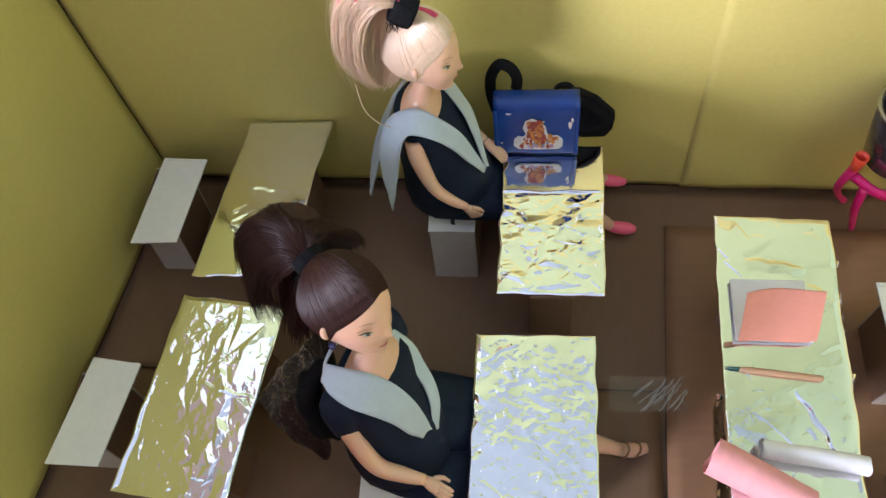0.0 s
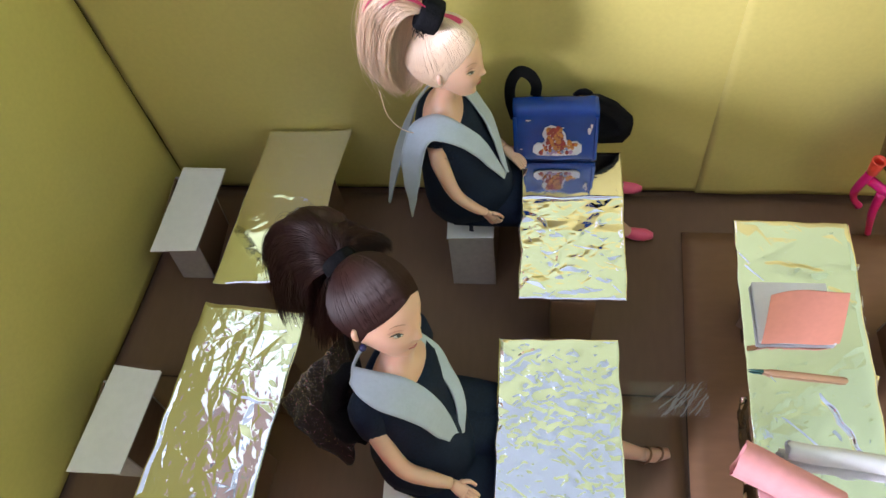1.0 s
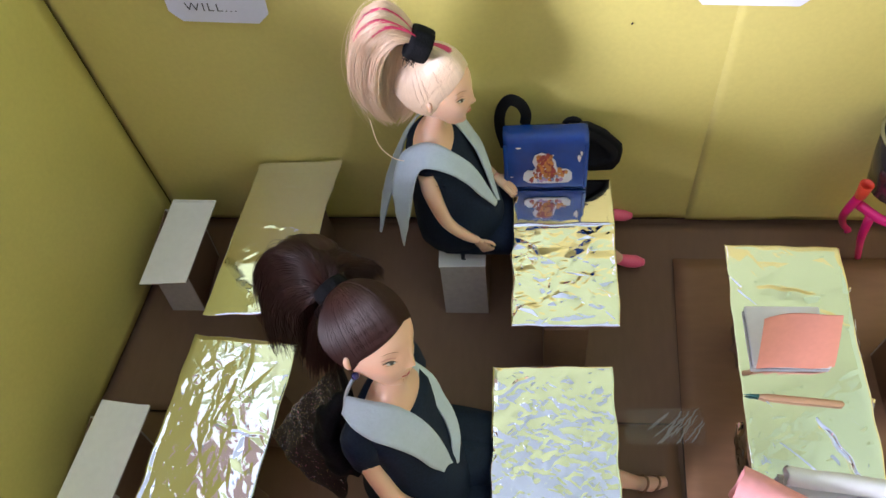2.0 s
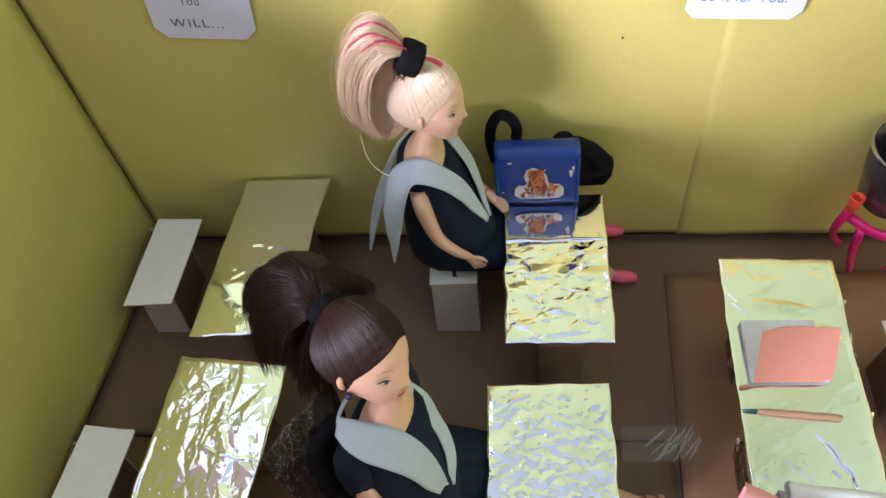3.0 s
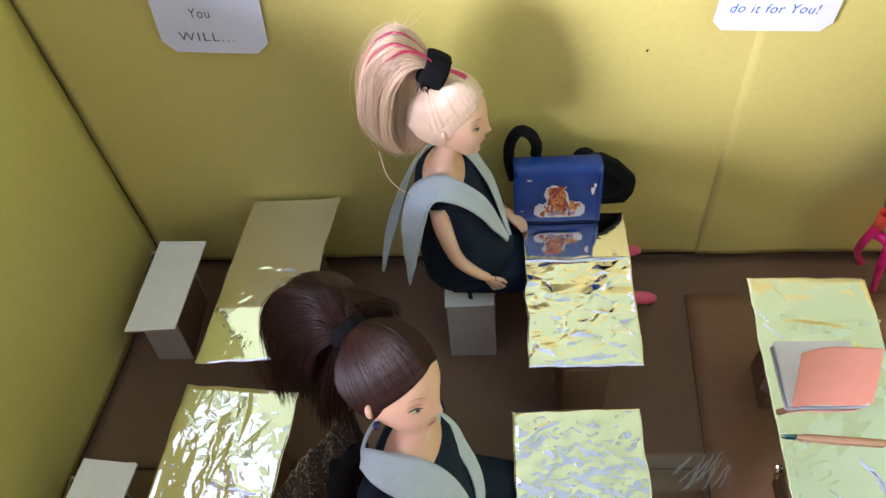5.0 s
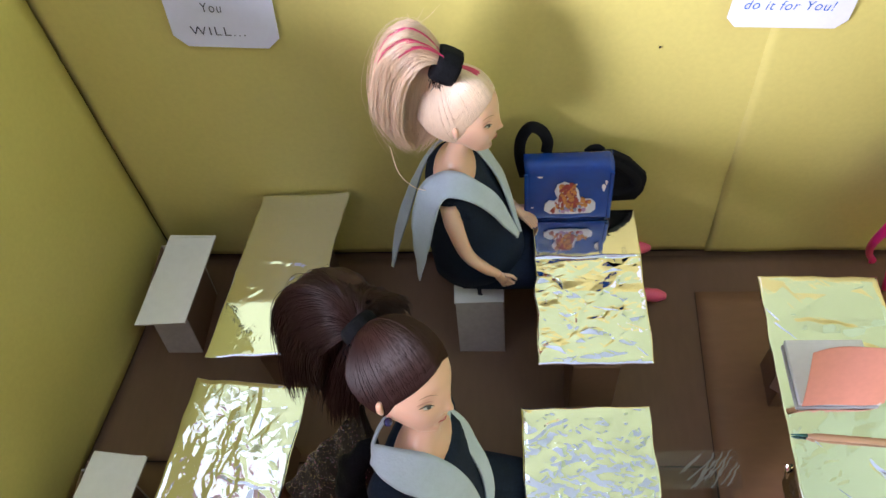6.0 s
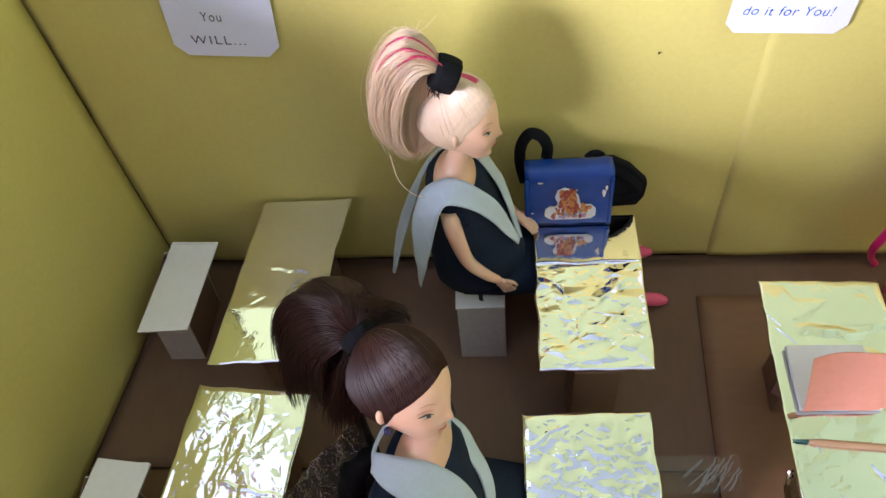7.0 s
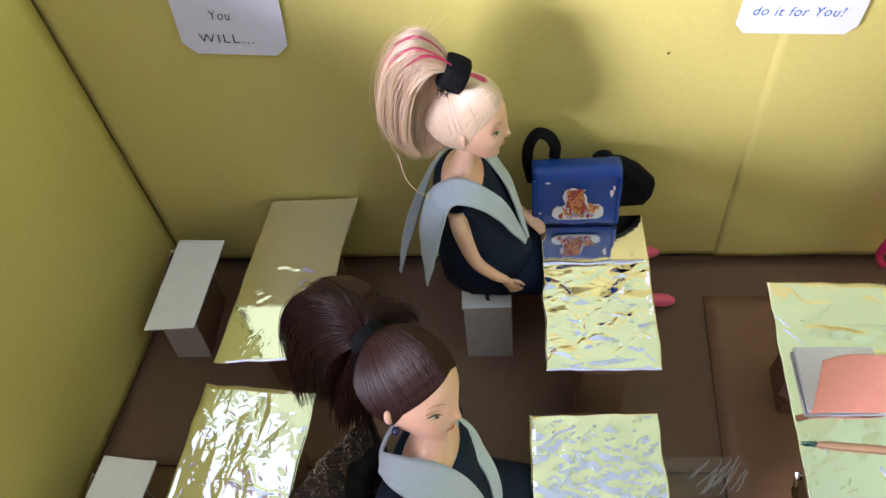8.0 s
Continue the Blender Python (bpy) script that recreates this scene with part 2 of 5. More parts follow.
def strand(bm, path, r, mi=0):
    """One thin lock of hair: a three-sided tapered thread."""
    n = len(path)
    rings = []
    for i, p in enumerate(path):
        d = (path[min(i + 1, n - 1)] - path[max(i - 1, 0)])
        d = d.normalized() if d.length > 1e-9 else Vector((0, 0, 1))
        a = d.cross(Vector((0.3, 1.0, 0.2))).normalized()
        b = d.cross(a)
        w = r * min(1.0, 0.35 + 3.0 * (1 - i / (n - 1)))
        rings.append([bm.verts.new(p + (a * math.cos(q) + b * math.sin(q)) * w) for q in (0.0, 2.094, 4.189)])
    for u, v in zip(rings, rings[1:]):
        for k in range(3):
            f = bm.faces.new((u[k], u[(k + 1) % 3], v[(k + 1) % 3], v[k]))
            f.material_index = mi


def cloth(bm, inner, outer, steps=5, across=6, thick=0.0009, mi=0, wave=0.0):
    """A felt strip between two smooth edges, with its thickness."""
    a, b = catmull(inner, steps), catmull(outer, steps)
    grid = []
    for i, (p, q) in enumerate(zip(a, b)):
        row = []
        for j in range(across + 1):
            t = j / across
            c = p.lerp(q, t)
            c = c + Vector((0, 0, 1)) * wave * math.sin(math.pi * t) + noise.noise_vector(c * 70) * 0.0008
            row.append(c)
        grid.append(row)
    n, m = len(grid), across + 1
    normals = []
    for i in range(n):
        row = []
        for j in range(m):
            du = grid[min(i + 1, n - 1)][j] - grid[max(i - 1, 0)][j]
            dv = grid[i][min(j + 1, m - 1)] - grid[i][max(j - 1, 0)]
            nn = du.cross(dv)
            row.append(nn.normalized() if nn.length > 1e-12 else Vector((0, 0, 1)))
        normals.append(row)
    top = [[bm.verts.new(grid[i][j] + normals[i][j] * thick / 2) for j in range(m)] for i in range(n)]
    low = [[bm.verts.new(grid[i][j] - normals[i][j] * thick / 2) for j in range(m)] for i in range(n)]

    def quad(*v):
        f = bm.faces.new(v)
        f.material_index = mi
    for i in range(n - 1):
        for j in range(m - 1):
            quad(top[i][j], top[i + 1][j], top[i + 1][j + 1], top[i][j + 1])
            quad(low[i][j + 1], low[i + 1][j + 1], low[i + 1][j], low[i][j])
        quad(top[i][0], low[i][0], low[i + 1][0], top[i + 1][0])
        quad(top[i + 1][m - 1], low[i + 1][m - 1], low[i][m - 1], top[i][m - 1])
    for j in range(m - 1):
        quad(top[0][j + 1], low[0][j + 1], low[0][j], top[0][j])
        quad(top[n - 1][j], low[n - 1][j], low[n - 1][j + 1], top[n - 1][j + 1])


def shard_layer(s, t, w, length, rs, cell_s, cell_t, amp):
    """Flat three-cornered fields that meet in sharp creases, in places strong and in places faint."""
    ni, nj = int(w / cell_s) + 4, int(length / cell_t) + 4
    ps = (np.arange(ni)[None, :] - 1.5 + rs.uniform(-0.48, 0.48, (nj, ni))) * cell_s
    pt = (np.arange(nj)[:, None] - 1.5 + rs.uniform(-0.48, 0.48, (nj, ni))) * cell_t
    ph = amp * rs.normal(0, 1, (nj, ni)) * (0.25 + 1.5 * rs.rand(nj, ni) ** 2)
    out = np.zeros_like(s)
    ds, dt = s[0, 1] - s[0, 0], t[1, 0] - t[0, 0]
    for j in range(nj - 1):
        for i in range(ni - 1):
            c = [(j, i), (j, i + 1), (j + 1, i + 1), (j + 1, i)]
            if rs.rand() < 0.5:
                c = c[1:] + c[:1]
            for tri in ((c[0], c[1], c[2]), (c[0], c[2], c[3])):
                x, y, z = [ps[q] for q in tri], [pt[q] for q in tri], [ph[q] for q in tri]
                i0, i1 = max(0, int(min(x) / ds)), min(s.shape[1], int(max(x) / ds) + 2)
                j0, j1 = max(0, int(min(y) / dt)), min(s.shape[0], int(max(y) / dt) + 2)
                den = (y[1] - y[2]) * (x[0] - x[2]) + (x[2] - x[1]) * (y[0] - y[2])
                if i1 <= i0 or j1 <= j0 or abs(den) < 1e-12:
                    continue
                u, v = s[j0:j1, i0:i1], t[j0:j1, i0:i1]
                a = ((y[1] - y[2]) * (u - x[2]) + (x[2] - x[1]) * (v - y[2])) / den
                b = ((y[2] - y[0]) * (u - x[2]) + (x[0] - x[2]) * (v - y[2])) / den
                inside = (a >= -1e-6) & (b >= -1e-6) & (a + b <= 1 + 1e-6)
                out[j0:j1, i0:i1] = np.where(inside, a * z[0] + b * z[1] + (1 - a - b) * z[2], out[j0:j1, i0:i1])
    return out


def crumple(s, t, w, length, seed, creases, slope, folds, extra=(), clusters=9, shards=()):
    """Height of crushed foil at many places at once: a few long folds that part flat fields, and many short sharp creases, most of them in clusters."""
    rs = np.random.RandomState(seed)
    h = np.zeros_like(s)
    for k in range(7):
        cx, cy, ang = rs.uniform(0, w), rs.uniform(0, length), rs.uniform(0, math.pi)
        d = (s - cx) * math.cos(ang) + (t - cy) * math.sin(ang) + 0.0012 * np.sin(s * 260 + k) + 0.0010 * np.sin(t * 330 + 2 * k)
        h += folds * rs.uniform(0.4, 1.0) * rs.choice([-1, 1]) * np.abs(d)
    h -= h.mean()
    for cell_s, cell_t, amp in shards:
        h += shard_layer(s, t, w, length, rs, cell_s, cell_t, amp)
    spots = [(rs.uniform(0, w), rs.uniform(0, length), rs.uniform(0.005, 0.013), rs.uniform(0, math.pi)) for k in range(clusters)]
    lines = []
    for k in range(creases):
        if rs.rand() < 0.72:
            sx, sy, sr, sa = spots[rs.randint(clusters)]
            cx, cy, ang = sx + rs.normal() * sr, sy + rs.normal() * sr, sa + rs.normal() * 0.7
        else:
            cx, cy, ang = rs.uniform(0, w), rs.uniform(0, length), rs.uniform(0, math.pi)
        wide = 0.0005 + 0.0021 * rs.rand() ** 2.5
        lines.append((cx, cy, ang, rs.uniform(0.0015, 0.0035) + 1.8 * wide * rs.rand(), slope * wide * rs.uniform(0.25, 1.0) * rs.choice([-1, 1]), wide))
    lines += list(extra)
    for n, (cx, cy, ang, half, height, wide) in enumerate(lines):
        u = (s - cx) * math.cos(ang) + (t - cy) * math.sin(ang)
        v = -(s - cx) * math.sin(ang) + (t - cy) * math.cos(ang) + 0.0007 * np.sin(u * 420 + cx * 900)
        lengthwise = np.clip(1.2 - np.abs(u) / half, 0, 1)
        lean = 1.0 + 1.4 * ((n * 7) % 10) / 10
        h += height * lengthwise * np.clip(1 - np.where(v > 0, v / lean, -v) / wide, 0, 1)
    return np.clip(h, -0.0022, 0.0032)

# ---- unseen room added round the box for bounce and reflections: plain walls, floor, ceiling ----
bm = bmesh.new()
slab(bm, (-2.0, -2.0, -0.06), (0.75, 0.75, -0.012), 0)
solo("room_floor", bm, TILES, "unseen grey stone floor added under the paper box", "floor", kind="structure", smooth=False)
bm = bmesh.new()
slab(bm, (-2.1, -2.1, 2.4), (0.85, 0.85, 2.45), 0)
solo("ceiling", bm, CEILING, "unseen bluish ceiling added for bounce and foil reflections", "ceiling", kind="structure", smooth=False)
# the mauve and green walls are invented to tint the desks' reflections
for nm, lo, hi, paint in (("wall_far", (-1.05, 0.75, -0.06), (0.75, 0.85, 2.4), GREEN_ROOM), ("wall_near", (-2, -2.1, -0.06), (0.75, -2.0, 2.4), PINK_ROOM),
                          ("wall_side", (0.75, -2, -0.06), (0.85, 0.85, 2.4), GREEN_DEEP), ("wall_window", (-2.1, -2, -0.06), (-2.0, 0.2, 2.4), ROOM),
                          ("wall_return", (-2.0, 0.2, -0.06), (-1.05, 0.3, 2.4), ROOM), ("wall_mauve", (-1.15, 0.3, -0.06), (-1.05, 0.85, 2.4), MAUVE_ROOM)):
    bm = bmesh.new()
    slab(bm, lo, hi, 0)
    solo(nm, bm, paint, "unseen plain room wall added for bounce and foil reflections", "wall", kind="structure", smooth=False)

# ---- the box: carton floor with flaps, paper-covered walls ----
bm = bmesh.new()
slab(bm, (-0.40, -0.26, -0.012), (0.47, 0.352, -0.004), 0.001)
floor = solo("floor", bm, CARTON, "brown corrugated carton floor of the box", "floor", kind="structure", smooth=False)


def sheet(corners, z0, z1, nx, ny, seed, amp, bend=0.0):
    """A carton panel: a slightly wavy top, its edge and underside. corners: back-left, back-right, front-right, front-left."""
    bm = bmesh.new()
    c = [Vector((*p, 0)) for p in corners]
    top = []
    for j in range(ny + 1):
        row = []
        for i in range(nx + 1):
            p = c[0].lerp(c[1], i / nx).lerp(c[3].lerp(c[2], i / nx), j / ny)
            p.x += bend * math.sin(math.pi * j / ny) * (1 - i / nx)
            rim = min(i, nx - i, j, ny - j)
            p.z = z1 + amp * noise.noise(Vector((p.x * 9 + seed, p.y * 9, 0.3))) - (0.0007 if rim == 0 else 0)
            row.append(bm.verts.new(p))
        top.append(row)
    for j in range(ny):
        for i in range(nx):
            bm.faces.new((top[j][i], top[j + 1][i], top[j + 1][i + 1], top[j][i + 1]))
    rim = [top[0][i] for i in range(nx + 1)] + [top[j][nx] for j in range(1, ny + 1)] + [top[ny][i] for i in range(nx - 1, -1, -1)] + [top[j][0] for j in range(ny - 1, 0, -1)]
    low = [bm.verts.new((v.co.x, v.co.y, z0)) for v in rim]
    n = len(rim)
    for i in range(n):
        f = bm.faces.new((rim[i], rim[(i + 1) % n], low[(i + 1) % n], low[i]))
        f.material_index = 1
    bm.faces.new(low[::-1]).material_index = 1
    return bm


part("carton_flap", sheet([(-0.334, 0.339), (0.460, 0.3295), (0.460, 0.1665), (-0.352, 0.1675)], -0.0044, 0.0, 76, 20, 1.0, 0.0007), [CARTON, EDGE_AND_SHADE], floor, "brown carton flap")
part("carton_flap", sheet([(-0.352, 0.1652), (0.0790, 0.1643), (0.0775, -0.26), (-0.395, -0.26)], -0.0044, 0.0, 40, 30, 5.0, 0.0007), [CARTON, EDGE_AND_SHADE], floor, "brown carton flap")
# its dark side faces paint the shadow line along the raised flap
part("carton_flap", sheet([(0.0893, 0.2990), (0.460, 0.2975), (0.460, -0.26), (0.0800, -0.26)], -0.0040, 0.0028, 34, 50, 9.0, 0.0010, -0.0055), [CARTON_WARM, EDGE_AND_SHADE], floor, "brown carton flap lying proud of its neighbour")


def back_y(x, z):
    return 0.3375 - 0.0125 * x + 0.067 * z


def left_x(y):
    return -0.3285 - 0.115 * (0.341 - y)


def paper_wall(fn, nu, nv, thick):
    """A sheet of paper on board from a function of two shares, thick away from the room."""
    bm = bmesh.new()
    front = [[bm.verts.new(fn(i / nu, j / nv, 0.0)) for i in range(nu + 1)] for j in range(nv + 1)]
    back = [[bm.verts.new(fn(i / nu, j / nv, thick)) for i in range(nu + 1)] for j in range(nv + 1)]
    for j in range(nv):
        for i in range(nu):
            bm.faces.new((front[j][i], front[j][i + 1], front[j + 1][i + 1], front[j + 1][i]))
            bm.faces.new((back[j][i], back[j + 1][i], back[j + 1][i + 1], back[j][i + 1])).material_index = 1
    for i in range(nu):
        bm.faces.new((front[nv][i], front[nv][i + 1], back[nv][i + 1], back[nv][i])).material_index = 1
        bm.faces.new((front[0][i + 1], front[0][i], back[0][i], back[0][i + 1])).material_index = 1
    for j in range(nv):
        bm.faces.new((front[j][0], front[j + 1][0], back[j + 1][0], back[j][0])).material_index = 1
        bm.faces.new((front[j + 1][nu], front[j][nu], back[j][nu], back[j + 1][nu])).material_index = 1
    bmesh.ops.recalc_face_normals(bm, faces=bm.faces)
    return bm


def back_sheet(x0, x1, proud, seed, bottom=0.0):
    def fn(u, v, d):
        x, z = x0 + (x1 - x0) * u, bottom + (0.262 - bottom) * v
        ripple = 0.0012 * noise.noise(Vector((x * 14 + seed, z * 10, 1.5))) + 0.0005 * noise.noise(Vector((x * 45 + seed, z * 20, 4.5)))
        return Vector((x, back_y(x, z) - proud + ripple + d, z))
    return fn


# near-black backing shows as a dark line below the paper
bm = paper_wall(back_sheet(-0.336, 0.47, -0.0045, 2.0, -0.004), 60, 30, 0.006)
wall_back = solo("wall_back", bm, [EDGE_AND_SHADE, EDGE_AND_SHADE], "carton back wall of the box covered with yellow chart paper", "wall", kind="structure")
part("paper_sheet", paper_wall(back_sheet(-0.3281, 0.1080, 0.0, 3.0, 0.0036), 70, 50, 0.0008), [YELLOW, YELLOW], wall_back, "yellow chart paper")
part("paper_sheet", paper_wall(back_sheet(0.1020, 0.4700, 0.0006, 3.0, 0.0022), 60, 50, 0.0008), [YELLOW, YELLOW], wall_back, "yellow chart paper overlapping its neighbour")


def left_sheet(outset, open_gap=1.0, bottom=0.0):
    def fn(u, v, d):
        z = bottom + (0.340 - bottom) * v
        gap = 0.0002 + 0.0005 * max(0.0, z - 0.035) / 0.21
        y_end = 0.3410 + 0.067 * z - gap * open_gap + 0.006 * (1 - open_gap)
        y = y_end + (-0.26 - y_end) * u
        ripple = 0.0013 * noise.noise(Vector((y * 11, z * 9, 7.5)))
        return Vector((left_x(y) - outset - d + ripple, y, z))
    return fn


# near-black backing paints the shade in the corner gap
wall_left = solo("wall_left", paper_wall(left_sheet(0.0018, 0.0), 60, 30, 0.006), [EDGE_AND_SHADE, EDGE_AND_SHADE], "carton side wall of the box covered with yellow chart paper", "wall", kind="structure")
part("paper_sheet", paper_wall(left_sheet(0.0, 1.0, 0.0032), 60, 40, 0.0010), [YELLOW, EDGE_AND_SHADE], wall_left, "yellow chart paper")
bm = bmesh.new()
slab(bm, (0.462, -0.26, 0.0), (0.468, 0.325, 0.33), 0.001)
solo("wall_right", bm, YELLOW, "yellow paper-covered side wall of the box", "wall", kind="structure", smooth=False)

# clear tape over the floor seam
def thin_film(name, tint, mirror, haze):
    """Clear film: mostly seen through, with a weak gloss; haze mixes in pale diffuse colour for highlights."""
    m = bpy.data.materials.new(name)
    m.use_nodes = True
    n, l = m.node_tree.nodes, m.node_tree.links
    clear, gloss, milk = n.new("ShaderNodeBsdfTransparent"), n.new("ShaderNodeBsdfGlossy"), n.new("ShaderNodeBsdfDiffuse")
    clear.inputs[0].default_value = (*tint, 1)
    milk.inputs[0].default_value = (0.75, 0.70, 0.66, 1)
    gloss.inputs["Roughness"].default_value = 0.12
    one, two = n.new("ShaderNodeMixShader"), n.new("ShaderNodeMixShader")
    one.inputs[0].default_value, two.inputs[0].default_value = mirror, haze
    l.new(clear.outputs[0], one.inputs[1])
    l.new(gloss.outputs[0], one.inputs[2])
    l.new(one.outputs[0], two.inputs[1])
    l.new(milk.outputs[0], two.inputs[2])
    l.new(two.outputs[0], n["Material Output"].inputs[0])
    return m


TAPE_FILM = thin_film("clear_adhesive_tape", (0.97, 0.95, 0.93), 0.03, 0.09)
# real creases, their bright glints painted as milky white
TAPE_CREASE_GLINT = thin_film("tape_crease_glints", (0.95, 0.92, 0.90), 0.12, 0.42)
bm = bmesh.new()
rows_, marks = [], []
rnd = random.Random(8)
streaks = [(0.34 + 0.036 * k + rnd.uniform(-0.02, 0.02), rnd.uniform(0.1, 0.5), rnd.uniform(0.25, 0.5), rnd.uniform(1.2, 3.0), rnd.uniform(0.006, 0.011)) for k in range(15)]
for j in range(61):
    row = []
    for i in range(181):
        u, v = i / 180, j / 60
        x, y = 0.0450 + 0.0525 * u + 0.0008 * noise.noise(Vector((v * 8, u, 2))), 0.1515 + 0.0250 * v + 0.0012 * noise.noise(Vector((u * 6, 3, v)))
        base = 0.0007 + 0.0034 * max(0.0, min(1.0, (x - 0.060) / 0.024)) ** 2
        ridge = 0.0
        for u0, v0, half, slope, wide in streaks:
            along = abs(v - v0 - 0.15) / half
            if along < 1:
                ridge = max(ridge, (1 - along) ** 0.5 * max(0.0, 1 - abs(u - u0 - (v - v0) * 0.22 * slope) / wide))
        row.append((bm.verts.new((x, y, base + 0.0007 * ridge)), ridge))
    rows_.append(row)
for j in range(60):
    for i in range(180):
        q = (rows_[j][i], rows_[j][i + 1], rows_[j + 1][i + 1], rows_[j + 1][i])
        bm.faces.new([v for v, r in q]).material_index = 1 if max(r for v, r in q) > 0.35 else 0
solo("floor_tape", bm, [TAPE_FILM, TAPE_CREASE_GLINT], "wrinkled clear adhesive tape over the carton floor seam", "tape", at=(0.071, 0.164, 0.0))

# ---- foil-covered desks ----


def desk(label, back_left, back_right, length, height, ground, seed, foil, turn_out=0.0, columns=(0.5,), smooth_to=0.0, aprons=()):
    """A carton desk with crushed foil wrapped over its board, on folded carton legs. The back edge is given; length runs to the front.
    foil: number of creases, their height, the swell and creases of their own; smooth_to: how far from the back the foil lies smooth, up to a fold."""
    a, b = Vector((*back_left, 0)), Vector((*back_right, 0))
    along = (b - a).normalized()
    away = Vector((along.y, -along.x, 0))
    away = (away + along * turn_out).normalized()
    w = (b - a).length
    base = a + along * w / 2 + away * length / 2
    root = thing("desk", label, "desk", (base.x, base.y, ground), 0.0, "foil desks")
    o = a - base

    def at(s, t, z):
        return o + along * s + away * t + Vector((0, 0, z - ground))

    bm = bmesh.new()
    nx, ny = int(w / 0.00042), int(length / 0.00042)
    ss, tt = np.meshgrid(np.linspace(0, w, nx + 1), np.linspace(0, length, ny + 1))
    hh = crumple(ss, tt, w, length, seed, *foil)
    edge = np.minimum(np.minimum(ss, w - ss), np.minimum(tt, length - tt))
    if smooth_to:
        hh = hh * np.clip((tt - smooth_to) / 0.002, 0.06, 1) + 0.0005 * np.clip(1 - np.abs(tt - smooth_to) / 0.0010, 0, 1) + 0.0005 * (tt < smooth_to)
    hh = hh * np.clip(0.25 + edge / 0.005, 0, 1) - 0.0005 * np.exp(-(edge / 0.0006) ** 2)
    jag = 0.0014
    grid = []
    for j in range(ny + 1):
        row = []
        for i in range(nx + 1):
            s, t = ss[j, i], tt[j, i]
            row.append(bm.verts.new(at(s + jag * noise.noise(Vector((t * 55, seed, s * 8))), t + jag * noise.noise(Vector((s * 55, seed + 9, t * 8))), height + hh[j, i])))
        grid.append(row)
    for j in range(ny):
        for i in range(nx):
            bm.faces.new((grid[j][i], grid[j + 1][i], grid[j + 1][i + 1], grid[j][i + 1]))
    rim = [grid[0][i] for i in range(nx + 1)] + [grid[j][nx] for j in range(1, ny + 1)] + [grid[ny][i] for i in range(nx - 1, -1, -1)] + [grid[j][0] for j in range(ny - 1, 0, -1)]
    centre = at(w / 2, length / 2, height)
    n = len(rim)
    low = [bm.verts.new(v.co + Vector((0, 0, -0.0022 - 0.0012 * abs(noise.noise(v.co * 80)))) + (v.co - centre).normalized() * -0.0008) for v in rim]
    for i in range(n):
        bm.faces.new((rim[i], low[i], low[(i + 1) % n], rim[(i + 1) % n]))
    bmesh.ops.recalc_face_normals(bm, faces=bm.faces)
    part("foil_cover", bm, FOIL, root, "crushed silver foil", smooth=True)
    for side, t0, t1, drop in aprons:
        bm = bmesh.new()
        edge_s = -0.0006 if side < 0 else w + 0.0006
        fold = []
        for j in range(9):
            row = []
            for i in range(61):
                t = t0 + (t1 - t0) * i / 60
                v = j / 8
                deep = drop * (0.75 + 0.35 * noise.noise(Vector((t * 40, seed, side)))) * min(1.0, 0.3 + i / 6, 0.3 + (60 - i) / 6)
                row.append(bm.verts.new(at(edge_s + side * (0.0035 * v + 0.0011 * noise.noise(Vector((t * 120, v * 3, seed)))), t, height - 0.0012 - deep * v)))
            fold.append(row)
        for j in range(8):
            for i in range(60):
                bm.faces.new((fold[j][i], fold[j][i + 1], fold[j + 1][i + 1], fold[j + 1][i]))
        part("foil_flap", bm, FOIL, root, "foil edge hanging down the side")
    rot = Matrix(((along.x, -away.x, 0, 0), (along.y, -away.y, 0, 0), (0, 0, 1, 0), (0, 0, 0, 1)))
    m = Matrix.Translation(at(w / 2, length / 2, 0) + Vector((0, 0, 0))) @ rot
    top = height - ground
    bm = bmesh.new()
    slab(bm, (-w / 2 + 0.002, -length / 2 + 0.002, top - 0.0046), (w / 2 - 0.002, length / 2 - 0.002, top - 0.0024), 0.0004)
    bm.transform(Matrix.Translation((0, 0, ground)) @ m)
    part("board", bm, CARTON, root, "brown carton board", smooth=False)
    for c in columns:
        bm = bmesh.new()
        y = length / 2 - length * c
        slab(bm, (-w * 0.20, y - 0.016, 0.0), (w * 0.22, y + 0.016, top - 0.0046), 0.0006)
        bm.transform(Matrix.Translation((0, 0, ground)) @ m)
        part("leg", bm, CARTON, root, "folded brown carton leg", smooth=False)
    return root


desk("lightly dented foil-covered desk beside the yellow back wall", (-0.2300, 0.3410), (-0.1650, 0.3420), 0.1330, 0.079, 0.0, 21,
     (130, 0.06, 0.004, [(0.030, 0.060, 0.15, 0.022, 0.0003, 0.003), (0.020, 0.030, 1.2, 0.012, -0.0003, 0.003)], 9, ((0.020, 0.022, 0.00006), (0.006, 0.007, 0.00002))), -0.13, (0.25, 0.75))
desk("foil-covered desk with glossy white reflections", (-0.2466, 0.1945), (-0.1730, 0.1880), 0.1320, 0.079, 0.0, 4,
     (150, 0.11, 0.010, [(0.050, 0.062, 0.1, 0.020, 0.0003, 0.0018), (0.030, 0.050, 1.50, 0.030, 0.00012, 0.0010)], 9, ((0.011, 0.024, 0.00026), (0.0050, 0.0085, 0.00010), (0.0028, 0.0036, 0.00004))), -0.02, (0.25, 0.75))
